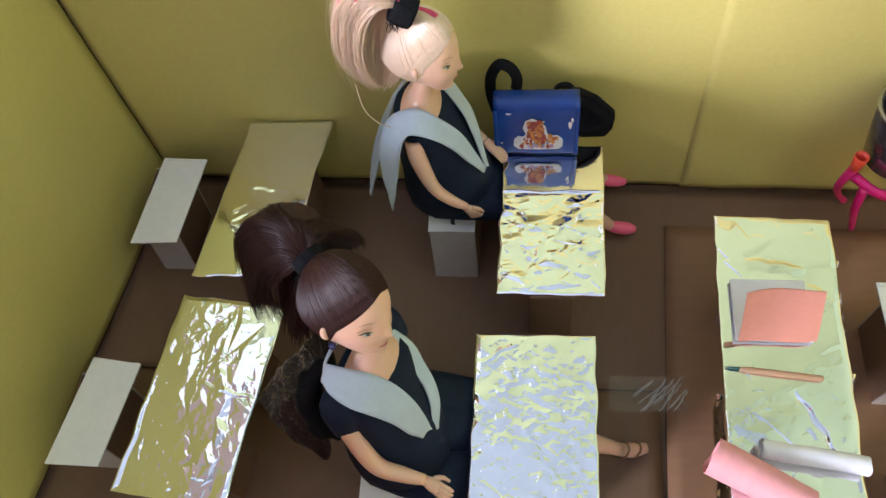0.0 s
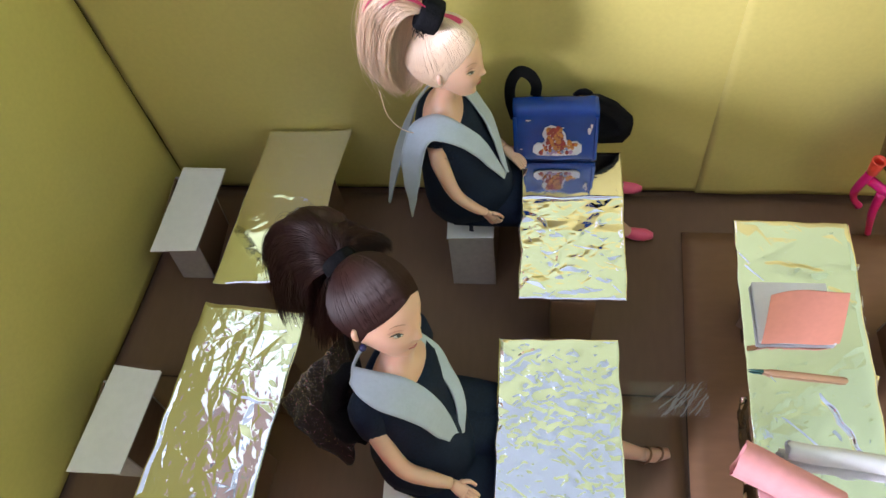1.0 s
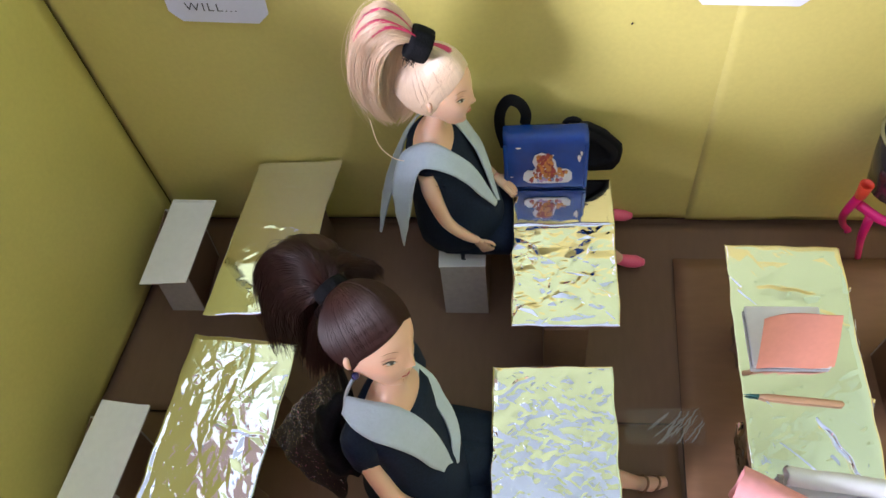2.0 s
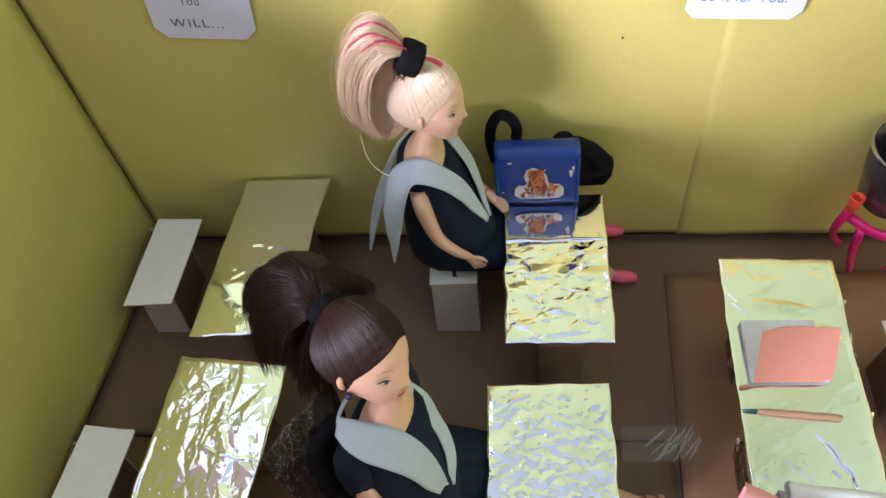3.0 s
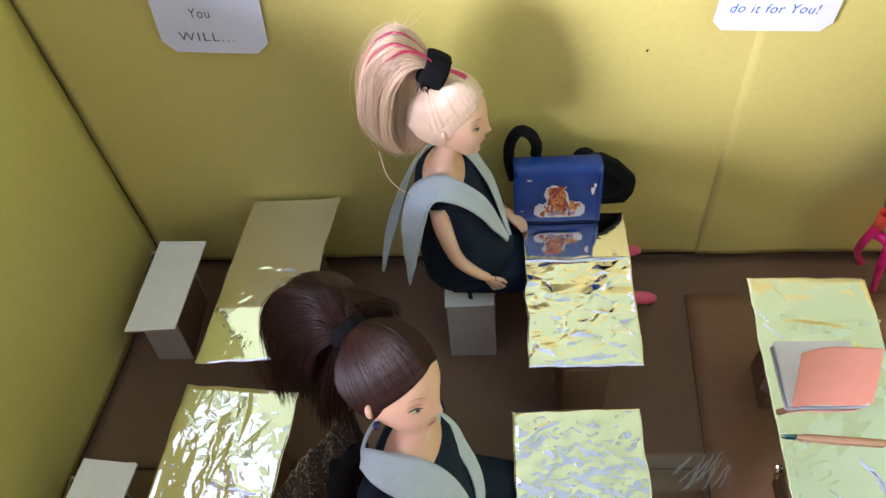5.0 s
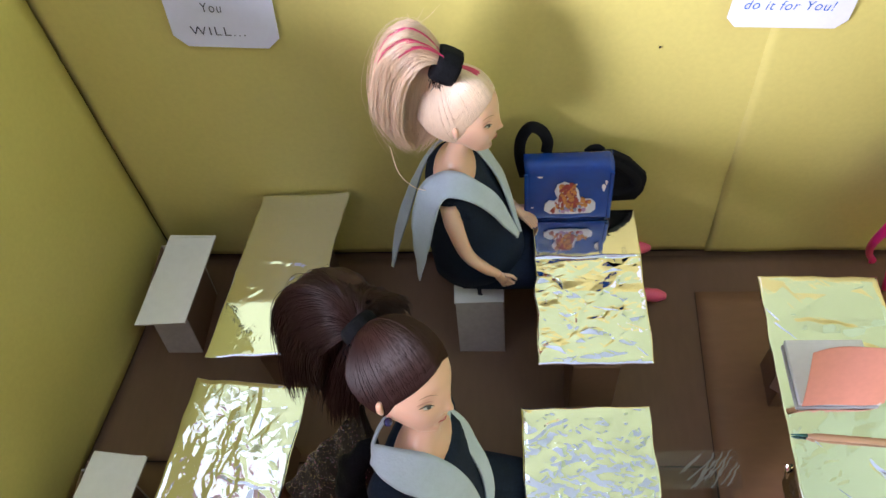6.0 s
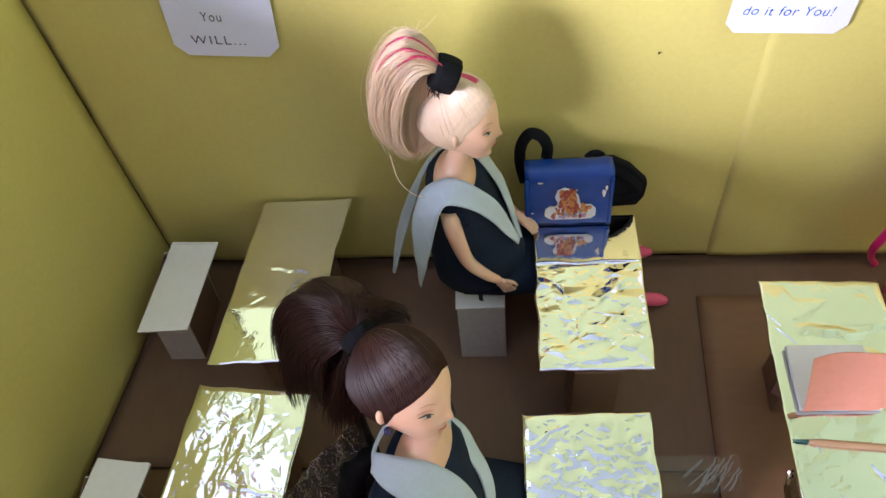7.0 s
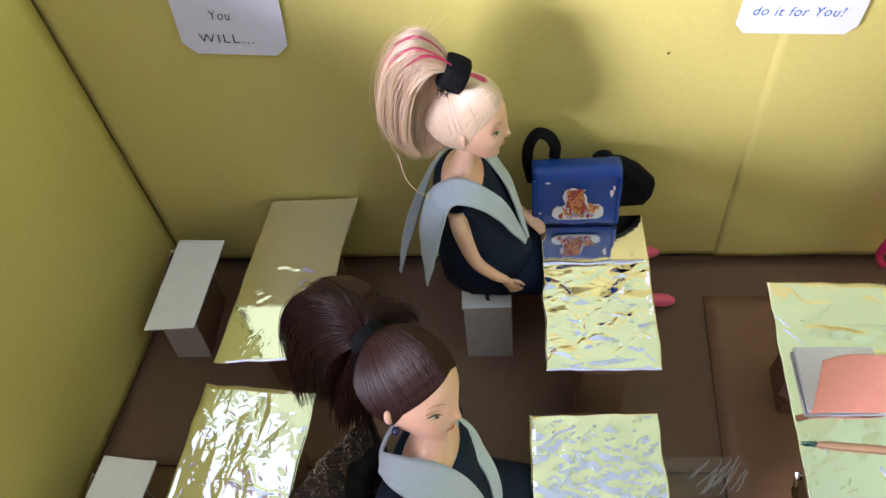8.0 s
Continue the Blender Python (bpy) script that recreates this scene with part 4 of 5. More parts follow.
def blonde_extra(bm, back):
    cuff(bm, back @ Vector((-0.0770, 0.2860, 0.2455)), (-0.80, 0.0, 0.48), 0.0090, 0.0125)
    ponytail(bm, [[back @ Vector(p) for p in g] for g in (shifted(BLONDE_OUT, -0.010), shifted(BLONDE_OUT, 0.010), shifted(BLONDE_MID, -0.006))], 220, 77, 0.0050, 0.00008)
    hair_core(bm, [back @ Vector(p) for p in shifted(BLONDE_OUT, 0.001)], [back @ Vector(p) for p in shifted(BLONDE_MID, 0.001)], 0.0095)
    hair_core(bm, [back @ Vector(p) for p in shifted(BLONDE_MID, 0.008)], [back @ Vector(p) for p in shifted(BLONDE_NEAR, 0.008)], 0.0070)
    ponytail(bm, [[back @ Vector(p) for p in shifted(g, dy)] for g, dy in ((BLONDE_MID, 0.002), (BLONDE_MID, 0.010), (BLONDE_NEAR, 0.000), (BLONDE_NEAR, 0.012))], 700, 52, 0.0026, 0.00018)
    rnd = random.Random(3)
    for k in range(16):
        p = back @ Vector((-0.0825 + rnd.uniform(-0.002, 0.004), 0.2785 + rnd.uniform(-0.001, 0.002), 0.2425 + rnd.uniform(-0.002, 0.002)))
        strand(bm, [p, p + Vector((rnd.uniform(-0.002, 0.002), -0.001, -0.002)), p + Vector((rnd.uniform(-0.003, 0.003), -0.0015, -0.0045))], 0.0003, 10)
    ponytail(bm, [[back @ Vector((p[0] - 0.0008, p[1], p[2] + 0.0015)) for p in shifted(BLONDE_OUT[:6], dy)] for dy in (-0.007, -0.006)], 11, 31, 0.0005, 0.00022, 1.0)
    for q, (dx, dz, dy, cut) in enumerate(((0.0016, 0.0006, -0.009, 5), (0.0035, -0.0004, -0.012, 4), (-0.0006, 0.0018, 0.002, 6))):
        ponytail(bm, [[back @ Vector((p[0] + dx, p[1], p[2] + dz)) for p in shifted(BLONDE_OUT, dy)[:cut]] for dy in (dy, dy + 0.0012)], 9, 40 + q, 0.0004, 0.00022, 1.0)
    strand(bm, catmull([back @ Vector(p) for p in ((-0.1120, 0.2780, 0.1960), (-0.1085, 0.270, 0.1840), (-0.1010, 0.266, 0.1760), (-0.0930, 0.2660, 0.1720), (-0.0850, 0.267, 0.1720))], 6), 0.00035, 1)
    for k in range(4):
        strand(bm, catmull([back @ Vector(p) for p in ((-0.094, 0.287, 0.268), (-0.096 + 0.004 * k, 0.286, 0.274), (-0.100 + 0.008 * k, 0.285, 0.277 + 0.002 * k))], 5), 0.00007, 1)
    # frayed dark rim round the near armhole
    for k in range(40):
        q = rnd.uniform(0, 6.283)
        p = back @ Vector((-0.080 + 0.0085 * math.cos(q), 0.2590, 0.1600 + 0.0095 * math.sin(q)))
        strand(bm, [p, p + Vector((rnd.gauss(0, 0.001), -0.0012, rnd.gauss(0, 0.001))), p + Vector((rnd.gauss(0, 0.002), -0.002, rnd.gauss(0, 0.002)))], 0.00022, 3)


doll("doll", "blonde vinyl doll in navy dress and pale blue felt collar, seated", pose(-0.080, 0.2870, 0.0, 0, 0, 0),
     pose(-0.0732, 0.2892, 0.2080, -13.0, 0.5, -8.0), 0.99, (-0.42, 0.0, 1.0), 0.06, BLONDE, PINK_HAIR,
     [([(-0.082, 0.2630, 0.1620), (-0.0800, 0.2585, 0.1500), (-0.0740, 0.2570, 0.1205), (-0.0640, 0.2565, 0.1055), (-0.0560, 0.2580, 0.0960)], [0.0053, 0.0056, 0.0043, 0.0037, 0.0027], (-0.0475, 0.2600, 0.0780), (0, -1, 0)),
      ([(-0.080, 0.3120, 0.1600), (-0.0720, 0.3160, 0.1300), (-0.0580, 0.3130, 0.1120), (-0.0450, 0.3050, 0.1060)], [0.0060, 0.0058, 0.0046, 0.0030], (-0.0300, 0.2960, 0.0945), (0, 0, 1))],
     [shifted(BLONDE_OUT, -0.009), shifted(BLONDE_OUT, 0.011), shifted(BLONDE_OUT, 0.0), shifted(BLONDE_MID, -0.012), shifted(BLONDE_MID, 0.012), shifted(BLONDE_OUT, -0.004)],
     [([(-0.050, 0.300, 0.066), (0.000, 0.322, 0.060), (0.030, 0.331, 0.030), (0.043, 0.335, 0.012)], [0.010, 0.0085, 0.0060, 0.0040], 0),
      ([(-0.050, 0.280, 0.066), (0.000, 0.288, 0.060), (0.032, 0.291, 0.030), (0.048, 0.292, 0.012)], [0.010, 0.0085, 0.0060, 0.0040], 0),
      ([(0.036, 0.3335, 0.016), (0.046, 0.335, 0.011), (0.054, 0.3365, 0.0080), (0.0595, 0.337, 0.0065)], [0.0036, 0.0050, 0.0050, 0.0028], 11),
      ([(0.042, 0.2915, 0.016), (0.052, 0.292, 0.011), (0.060, 0.293, 0.0080), (0.066, 0.2932, 0.0065)], [0.0036, 0.0050, 0.0050, 0.0028], 11)],
     [([(-0.0419, 0.2765, 0.1145), (-0.0519, 0.2715, 0.1530), (-0.0612, 0.2700, 0.1710), (-0.0742, 0.2725, 0.1785), (-0.0862, 0.2750, 0.1765), (-0.0975, 0.2690, 0.1720), (-0.1038, 0.2625, 0.1540), (-0.1057, 0.2600, 0.1351), (-0.1075, 0.2620, 0.0878)],
       [(-0.0430, 0.2720, 0.1150), (-0.0541, 0.2640, 0.1440), (-0.0657, 0.2590, 0.1670), (-0.0770, 0.2560, 0.1770), (-0.0832, 0.2550, 0.1770), (-0.0879, 0.2525, 0.1660), (-0.0919, 0.2535, 0.1490), (-0.0970, 0.2555, 0.1275), (-0.1068, 0.2600, 0.0858)], 4),
      ([(-0.0419, 0.2775, 0.1145), (-0.0530, 0.2890, 0.1500), (-0.0620, 0.2960, 0.1640), (-0.0700, 0.3010, 0.1700), (-0.0864, 0.3060, 0.1700), (-0.0957, 0.3000, 0.1620), (-0.1078, 0.2950, 0.1300), (-0.1180, 0.2920, 0.1000), (-0.1300, 0.2850, 0.0650)],
       [(-0.0405, 0.2790, 0.1125), (-0.0480, 0.2985, 0.1330), (-0.0540, 0.3060, 0.1470), (-0.0635, 0.3110, 0.1600), (-0.0849, 0.3150, 0.1620), (-0.0985, 0.3060, 0.1560), (-0.1150, 0.3000, 0.1240), (-0.1260, 0.2960, 0.0920), (-0.1315, 0.2870, 0.0640)], 4)],
     blonde_extra, 1100, 0.0, 0.0016)


def brunette_extra(bm, back):
    cuff(bm, back @ Vector((-0.1130, 0.1560, 0.2130)), (-0.80, 0.40, 0.40), 0.0085, 0.0070)
    for k in range(3):
        p = Vector((-0.1120 - 0.002 * k, 0.1470, 0.2190 - 0.002 * k))
        tube(bm, [back @ p, back @ (p + Vector((-0.003, -0.003, -0.001))), back @ (p + Vector((-0.001, -0.006, -0.004)))], [0.00020, 0.00020, 0.0002], 6, 3, 10)
    hair_core(bm, [back @ (Vector(p) + Vector((0.004, 0.006, -0.003))) for p in BRU[0]], [back @ (Vector(p) + Vector((0, 0.010, 0))) for p in BRU[5]], 0.015)
    # looser hair that hangs down behind the neck
    nape = [(-0.113, 0.157, 0.212), (-0.119, 0.157, 0.199), (-0.124, 0.153, 0.185), (-0.128, 0.147, 0.172), (-0.131, 0.141, 0.160), (-0.132, 0.136, 0.150)]
    ponytail(bm, [[back @ (Vector(p) + Vector((dx, dy, 0)) * (0.3 + 0.14 * i)) for i, p in enumerate(nape)] for dx, dy in ((-0.010, 0.004), (0.006, 0.008), (-0.002, -0.004), (0.010, -0.002))], 600, 23, 0.0016, 0.00020)
    # stray hairs round the ponytail
    ponytail(bm, [[back @ (Vector(p) + Vector((0, 0, 0.004)) * (i > 1)) for i, p in enumerate(g)] for g in BRU], 50, 71, 0.0060, 0.00010)
    # sandal straps over the foot
    for x, r in ((0.0520, 0.0056), (0.0600, 0.0050)):
        ring = [back @ Vector((x + 0.0035 * math.sin(q), 0.1228 + (x - 0.056) * 0.2 + r * 0.98 * math.cos(q), 0.0105 - (x - 0.052) * 0.35 + r * math.sin(q))) for q in [2 * math.pi * k / 12 for k in range(13)]]
        tube(bm, ring, [0.0008] * 13, 6, 1, 9)
    # skirt over both thighs
    for y in (0.126, 0.112):
        tube(bm, [back @ Vector(p) for p in ((-0.092, y, 0.090), (-0.066, y + 0.002, 0.081), (-0.040, y + 0.003, 0.070), (-0.022, y + 0.003, 0.066))], [0.020, 0.019, 0.017, 0.015], 16, 5, 3)
    # short black sleeves
    tube(bm, [back @ Vector(p) for p in ((-0.1000, 0.1110, 0.1610), (-0.1030, 0.1015, 0.1570), (-0.1025, 0.0965, 0.1410))], [0.0085, 0.0112, 0.0092], 16, 5, 3)
    tube(bm, [back @ Vector(p) for p in ((-0.0920, 0.1420, 0.1640), (-0.0880, 0.1490, 0.1540), (-0.0850, 0.1490, 0.1380))], [0.0080, 0.0100, 0.0088], 16, 5, 3)
    made = bmesh.ops.create_uvsphere(bm, u_segments=10, v_segments=8, radius=0.0020, matrix=Matrix.Translation(back @ pose(-0.0955, 0.1368, 0.2020, -24.2, -5.0, -22.0) @ Vector((0.0040, -0.0172, -0.0090))))
    for v in made["verts"]:
        for f in v.link_faces:
            f.material_index = 12


BRU = [
    [(-0.116, 0.158, 0.216), (-0.124, 0.164, 0.228), (-0.140, 0.170, 0.226), (-0.153, 0.171, 0.212), (-0.159, 0.167, 0.192), (-0.160, 0.158, 0.168)],
    [(-0.115, 0.159, 0.217), (-0.121, 0.168, 0.228), (-0.132, 0.180, 0.222), (-0.142, 0.188, 0.206), (-0.148, 0.188, 0.190), (-0.150, 0.184, 0.172)],
    [(-0.113, 0.160, 0.216), (-0.114, 0.168, 0.222), (-0.114, 0.178, 0.214), (-0.114, 0.184, 0.200), (-0.115, 0.186, 0.186), (-0.116, 0.182, 0.172)],
    [(-0.114, 0.153, 0.211), (-0.122, 0.152, 0.210), (-0.132, 0.150, 0.200), (-0.137, 0.150, 0.184), (-0.138, 0.148, 0.164), (-0.136, 0.144, 0.140)],
    [(-0.116, 0.155, 0.213), (-0.126, 0.157, 0.217), (-0.141, 0.158, 0.206), (-0.151, 0.156, 0.190), (-0.157, 0.152, 0.170), (-0.159, 0.146, 0.148)],
    [(-0.112, 0.157, 0.212), (-0.115, 0.162, 0.208), (-0.120, 0.165, 0.196), (-0.123, 0.166, 0.180), (-0.124, 0.162, 0.164), (-0.123, 0.154, 0.146)],
    [(-0.112, 0.160, 0.214), (-0.108, 0.168, 0.216), (-0.102, 0.174, 0.210), (-0.098, 0.178, 0.200), (-0.096, 0.180, 0.190), (-0.095, 0.180, 0.182)],
]
doll("doll", "dark-haired vinyl doll in navy dress and pale felt collar, seated", pose(-0.100, 0.084, 0.0, -14, 0, -14),
     pose(-0.0955, 0.1368, 0.2020, -24.2, -5.0, -22.0), 1.09, (-0.70, 0.10, 0.80), 0.032, BROWN_HAIR, BROWN_HAIR,
     [([(-0.1030, 0.1010, 0.1570), (-0.1010, 0.0930, 0.1450), (-0.0890, 0.0800, 0.1240), (-0.0752, 0.0771, 0.1160), (-0.0635, 0.0760, 0.1110)], [0.0056, 0.0056, 0.0050, 0.0044, 0.0030], (-0.0490, 0.0690, 0.1020), (0.2, -0.5, 0.8)),
      ([(-0.0900, 0.1460, 0.1570), (-0.0890, 0.1420, 0.1330), (-0.0860, 0.1290, 0.1120), (-0.0800, 0.1170, 0.1020)], [0.0062, 0.0058, 0.0046, 0.0030], (-0.0700, 0.1080, 0.0960), (0, 0, 1))],
     BRU,
     [([(-0.070, 0.120, 0.066), (-0.010, 0.121, 0.062), (0.030, 0.121, 0.030), (0.050, 0.122, 0.012)], [0.010, 0.0085, 0.0062, 0.0042], 0),
      ([(-0.070, 0.105, 0.066), (-0.010, 0.100, 0.062), (0.015, 0.098, 0.030), (0.020, 0.098, 0.012)], [0.010, 0.0085, 0.0062, 0.0042], 0),
      ([(0.046, 0.1215, 0.014), (0.058, 0.123, 0.0075), (0.068, 0.1255, 0.0055)], [0.0042, 0.0050, 0.0034], 0)],
     [([(-0.0600, 0.1015, 0.1160), (-0.0660, 0.1070, 0.1480), (-0.0730, 0.1110, 0.1640), (-0.0830, 0.1140, 0.1705), (-0.0950, 0.1150, 0.1738), (-0.1040, 0.1165, 0.1745), (-0.1095, 0.1180, 0.1725)],
       [(-0.0640, 0.0965, 0.1165), (-0.0690, 0.0930, 0.1390), (-0.0770, 0.0940, 0.1560), (-0.0860, 0.0950, 0.1672), (-0.0955, 0.0970, 0.1708), (-0.1045, 0.1020, 0.1722), (-0.1112, 0.1095, 0.1708)], 4),
      ([(-0.0600, 0.1020, 0.1160), (-0.0625, 0.1150, 0.1330), (-0.0690, 0.1250, 0.1470), (-0.0780, 0.1340, 0.1590), (-0.0920, 0.1400, 0.1670), (-0.1030, 0.1400, 0.1720), (-0.1150, 0.1370, 0.1680)],
       [(-0.0580, 0.1035, 0.1150), (-0.0575, 0.1170, 0.1260), (-0.0630, 0.1290, 0.1390), (-0.0710, 0.1390, 0.1510), (-0.0880, 0.1470, 0.1610), (-0.1030, 0.1480, 0.1640), (-0.1190, 0.1420, 0.1600)], 4),
      ([(-0.1095, 0.1110, 0.1690), (-0.1100, 0.1183, 0.1705), (-0.1080, 0.1259, 0.1715), (-0.1040, 0.1330, 0.1715)],
       [(-0.1106, 0.1107, 0.1680), (-0.1114, 0.1187, 0.1690), (-0.1095, 0.1268, 0.1700), (-0.1053, 0.1345, 0.1700)], 4)],
     brunette_extra, 5600, 0.0, 0.0013)

# ---- the blue school bag on the desk ----
bag = thing("school_bag", "small blue vinyl school bag with black straps on a desk", "bag", (-0.0100, 0.3130, 0.0925))
FACE = Matrix.Translation((0, -0.0095, 0.0)) @ Matrix.Rotation(radians(-6), 4, "X")


def rounded_box(w, d, h, r, seg=4, mi=0):
    bm = bmesh.new()
    bmesh.ops.create_cube(bm, size=1.0, matrix=Matrix.Diagonal((w, d, h, 1)))
    bmesh.ops.bevel(bm, geom=list(bm.edges), offset=r, segments=seg, affect="EDGES", profile=0.5)
    for f in bm.faces:
        f.material_index = mi
    return bm


bm = rounded_box(0.0545, 0.0170, 0.0420, 0.0030)
bm.transform(FACE @ Matrix.Translation((0, 0.0098, 0.0220)))
part("body", bm, BLUE_VINYL, bag, "blue vinyl body")
bm = bmesh.new()
fold_over = [(0.0180, 0.0420), (0.0130, 0.0462), (0.0055, 0.0478), (0.0006, 0.0452), (-0.0006, 0.0380), (-0.0008, 0.0220), (-0.0005, 0.0060), (0.0002, 0.0010)]
cloth(bm, [(-0.0279, y, z) for y, z in fold_over], [(0.0279, y, z) for y, z in fold_over], 6, 16, 0.0014)
bmesh.ops.recalc_face_normals(bm, faces=bm.faces)
bm.transform(FACE)
part("flap", bm, BLUE_VINYL, bag, "blue vinyl flap folded over the top")
for side in (-1, 1):
    bm = bmesh.new()
    slab(bm, (side * 0.0268 - 0.0013, -0.0024, 0.0015), (side * 0.0268 + 0.0013, -0.0010, 0.0430), 0.0005)
    bm.transform(FACE)
    part("seam", bm, BLUE_VINYL, bag, "pressed seam along the flap edge", smooth=False)


def band_strip(points, width, thick, axis):
    bm = bmesh.new()
    tube(bm, points, [width] * len(points), 10, 6, 0, flat=thick / width, side_axis=axis)
    return bm


part("strap", band_strip([(-0.0275, 0.012, 0.020), (-0.0305, 0.013, 0.038), (-0.0295, 0.0140, 0.053), (-0.0240, 0.0145, 0.0630), (-0.0170, 0.0145, 0.0600), (-0.0130, 0.0140, 0.0510), (-0.0135, 0.0120, 0.0430)], 0.0038, 0.0017, (0, -0.6, 0.8)), BLACK_CLOTH, bag, "black webbing strap")


def padded(outline, depth, soft):
    """A folded pad of webbing: an outline with depth and soft edges."""
    bm = bmesh.new()
    top = [bm.verts.new((x, 0, z)) for x, z in outline]
    low = [bm.verts.new((x, depth, z)) for x, z in outline]
    bm.faces.new(top)
    bm.faces.new(low[::-1])
    n = len(top)
    for i in range(n):
        bm.faces.new((top[i], top[(i + 1) % n], low[(i + 1) % n], low[i]))
    bmesh.ops.recalc_face_normals(bm, faces=bm.faces)
    bmesh.ops.bevel(bm, geom=list(bm.edges), offset=soft, segments=3, affect="EDGES", profile=0.5)
    return bm


bm = padded([(0.0220, 0.0440), (0.0285, 0.0437), (0.0398, 0.0360), (0.0520, 0.0205), (0.0526, 0.0160), (0.0518, 0.0050), (0.0475, -0.0040), (0.0313, -0.0050), (0.0220, 0.0)], 0.0055, 0.0014)
bm.transform(Matrix.Translation((0, 0.0072, 0.0)))
part("strap", bm, BLACK_CLOTH, bag, "folded black webbing strap")
part("strap", band_strip([(0.0230, 0.0065, 0.0400), (0.0340, 0.0070, 0.0330), (0.0440, 0.0070, 0.0210), (0.0450, 0.0068, 0.0120), (0.0360, 0.0066, 0.0075), (0.0250, 0.0066, 0.0080)], 0.0036, 0.0014, (0, -0.8, 0.6)), BLACK_CLOTH, bag, "black webbing strap")
bm = bmesh.new()
tube(bm, [(0.0125, 0.0165, 0.0365), (0.0155, 0.0170, 0.0395), (0.0205, 0.0170, 0.0395), (0.0235, 0.0165, 0.0365)], [0.0020, 0.0022, 0.0022, 0.0018], 10, 4)
for v in bm.verts:
    v.co += noise.noise_vector(v.co * 300) * 0.0005
part("grab_loop", bm, BLACK_CLOTH, bag, "black webbing loop")

# the sticker: a white cut-out border with plain patches of print


def blob(outline, depth):
    bm = bmesh.new()
    top = [bm.verts.new((x, -depth, z)) for x, z in outline]
    low = [bm.verts.new((x, 0, z)) for x, z in outline]
    bm.faces.new(top)
    n = len(top)
    for i in range(n):
        bm.faces.new((top[i], top[(i + 1) % n], low[(i + 1) % n], low[i]))
    bmesh.ops.recalc_face_normals(bm, faces=bm.faces)
    return bm


def sticker_part(name, outline, mat_, depth, label="", parent=None):
    bm = blob(outline, depth)
    bm.transform(FACE @ Matrix.Translation((0.0026, -0.0019, -0.0098)) @ Matrix.Diagonal((1.08, 1.0, 1.48, 1.0)))
    return part(name, bm, mat_, parent, label, smooth=False)


edge_pts = [(-0.0165, 0.0140), (-0.0160, 0.0180), (-0.0135, 0.0200), (-0.0105, 0.0195), (-0.0085, 0.0215), (-0.0105, 0.0255), (-0.0090, 0.0295), (-0.0050, 0.0310),
            (0.0000, 0.0295), (0.0035, 0.0260), (0.0045, 0.0215), (0.0070, 0.0205), (0.0110, 0.0205), (0.0140, 0.0180), (0.0140, 0.0140), (0.0115, 0.0120), (0.0000, 0.0115), (-0.0130, 0.0118)]
sticker = sticker_part("sticker", edge_pts, STICKER, 0.0010, "white-edged cut-out sticker", bag)
rnd = random.Random(12)
for k in range(150):
    cx, cz = rnd.uniform(-0.0075, 0.0025), rnd.uniform(0.0135, 0.0290)
    if cz < 0.020 and rnd.random() < 0.6:
        cx = rnd.uniform(-0.0130, 0.0115)
    r = rnd.uniform(0.0006, 0.0017)
    if cz > 0.021 and not (-0.0085 + r < cx < 0.0025 - r):
        continue
    pts = [(cx + r * rnd.uniform(0.6, 1.3) * math.cos(q), cz + r * rnd.uniform(0.6, 1.2) * math.sin(q)) for q in [i * 0.785 for i in range(8)]]
    mat_ = rnd.choice([STICK_RED, STICK_RED, STICK_GOLD, STICK_GOLD]) if cz > 0.0165 else rnd.choice([STICK_MAUVE, STICK_GREY, STICK_RED, STICK_GOLD])
    sticker_part("print_patch", pts, mat_, 0.0011 + 0.000004 * k, "", sticker)

for cx, cz, rx, rz in ((0.0222, 0.0300, 0.0011, 0.0034), (0.0235, 0.0345, 0.0007, 0.0022), (0.0050, 0.0335, 0.0006, 0.0006), (-0.0180, 0.0405, 0.0016, 0.0006), (-0.0230, 0.0130, 0.0008, 0.0004)):
    bm = blob([(cx + rx * (1 + 0.3 * math.sin(3 * q)) * math.cos(q), cz + rz * (1 + 0.2 * math.cos(2 * q + 1)) * math.sin(q)) for q in [2 * math.pi * k / 14 for k in range(14)]], 0.0004)
    bm.transform(FACE @ Matrix.Translation((0, -0.0019, 0)))
    part("scuff_mark", bm, STICKER, bag, "pale worn spot", smooth=False)

# ---- papers and pencil on the long table ----
notebook = thing("notebook", "small notebook lying open with salmon cover page raised", "notebook", (0.1310, 0.1890, 0.0937))
bm = bmesh.new()
for k in range(3):
    slab(bm, (-0.0215, -0.0190, k * 0.0011), (0.0215 - 0.0002 * k, 0.0198, k * 0.0011 + 0.0009), 0.0002)
part("page_block", bm, GREY_PAPER, notebook, "white pages", smooth=False)
bm = bmesh.new()
rows_ = []
for j in range(15):
    v = j / 14
    row = []
    for i in range(21):
        u = i / 20
        curl = 0.0035 * (1 - u) ** 3 * v - 0.003 * u ** 3 * (1 - v)
        row.append(Vector((-0.0205 + 0.0435 * u - 0.0022 * v * (1 - u) - 0.0042 * v * u, -0.0205 + 0.0170 * v ** 1.2 - curl + 0.001 * math.sin(u * 5), 0.0020 + 0.0375 * v)))
    rows_.append(row)
cloth_top = [[bm.verts.new(p) for p in r] for r in rows_]
cloth_low = [[bm.verts.new(p + Vector((0, 0.0005, -0.0002))) for p in r] for r in rows_]
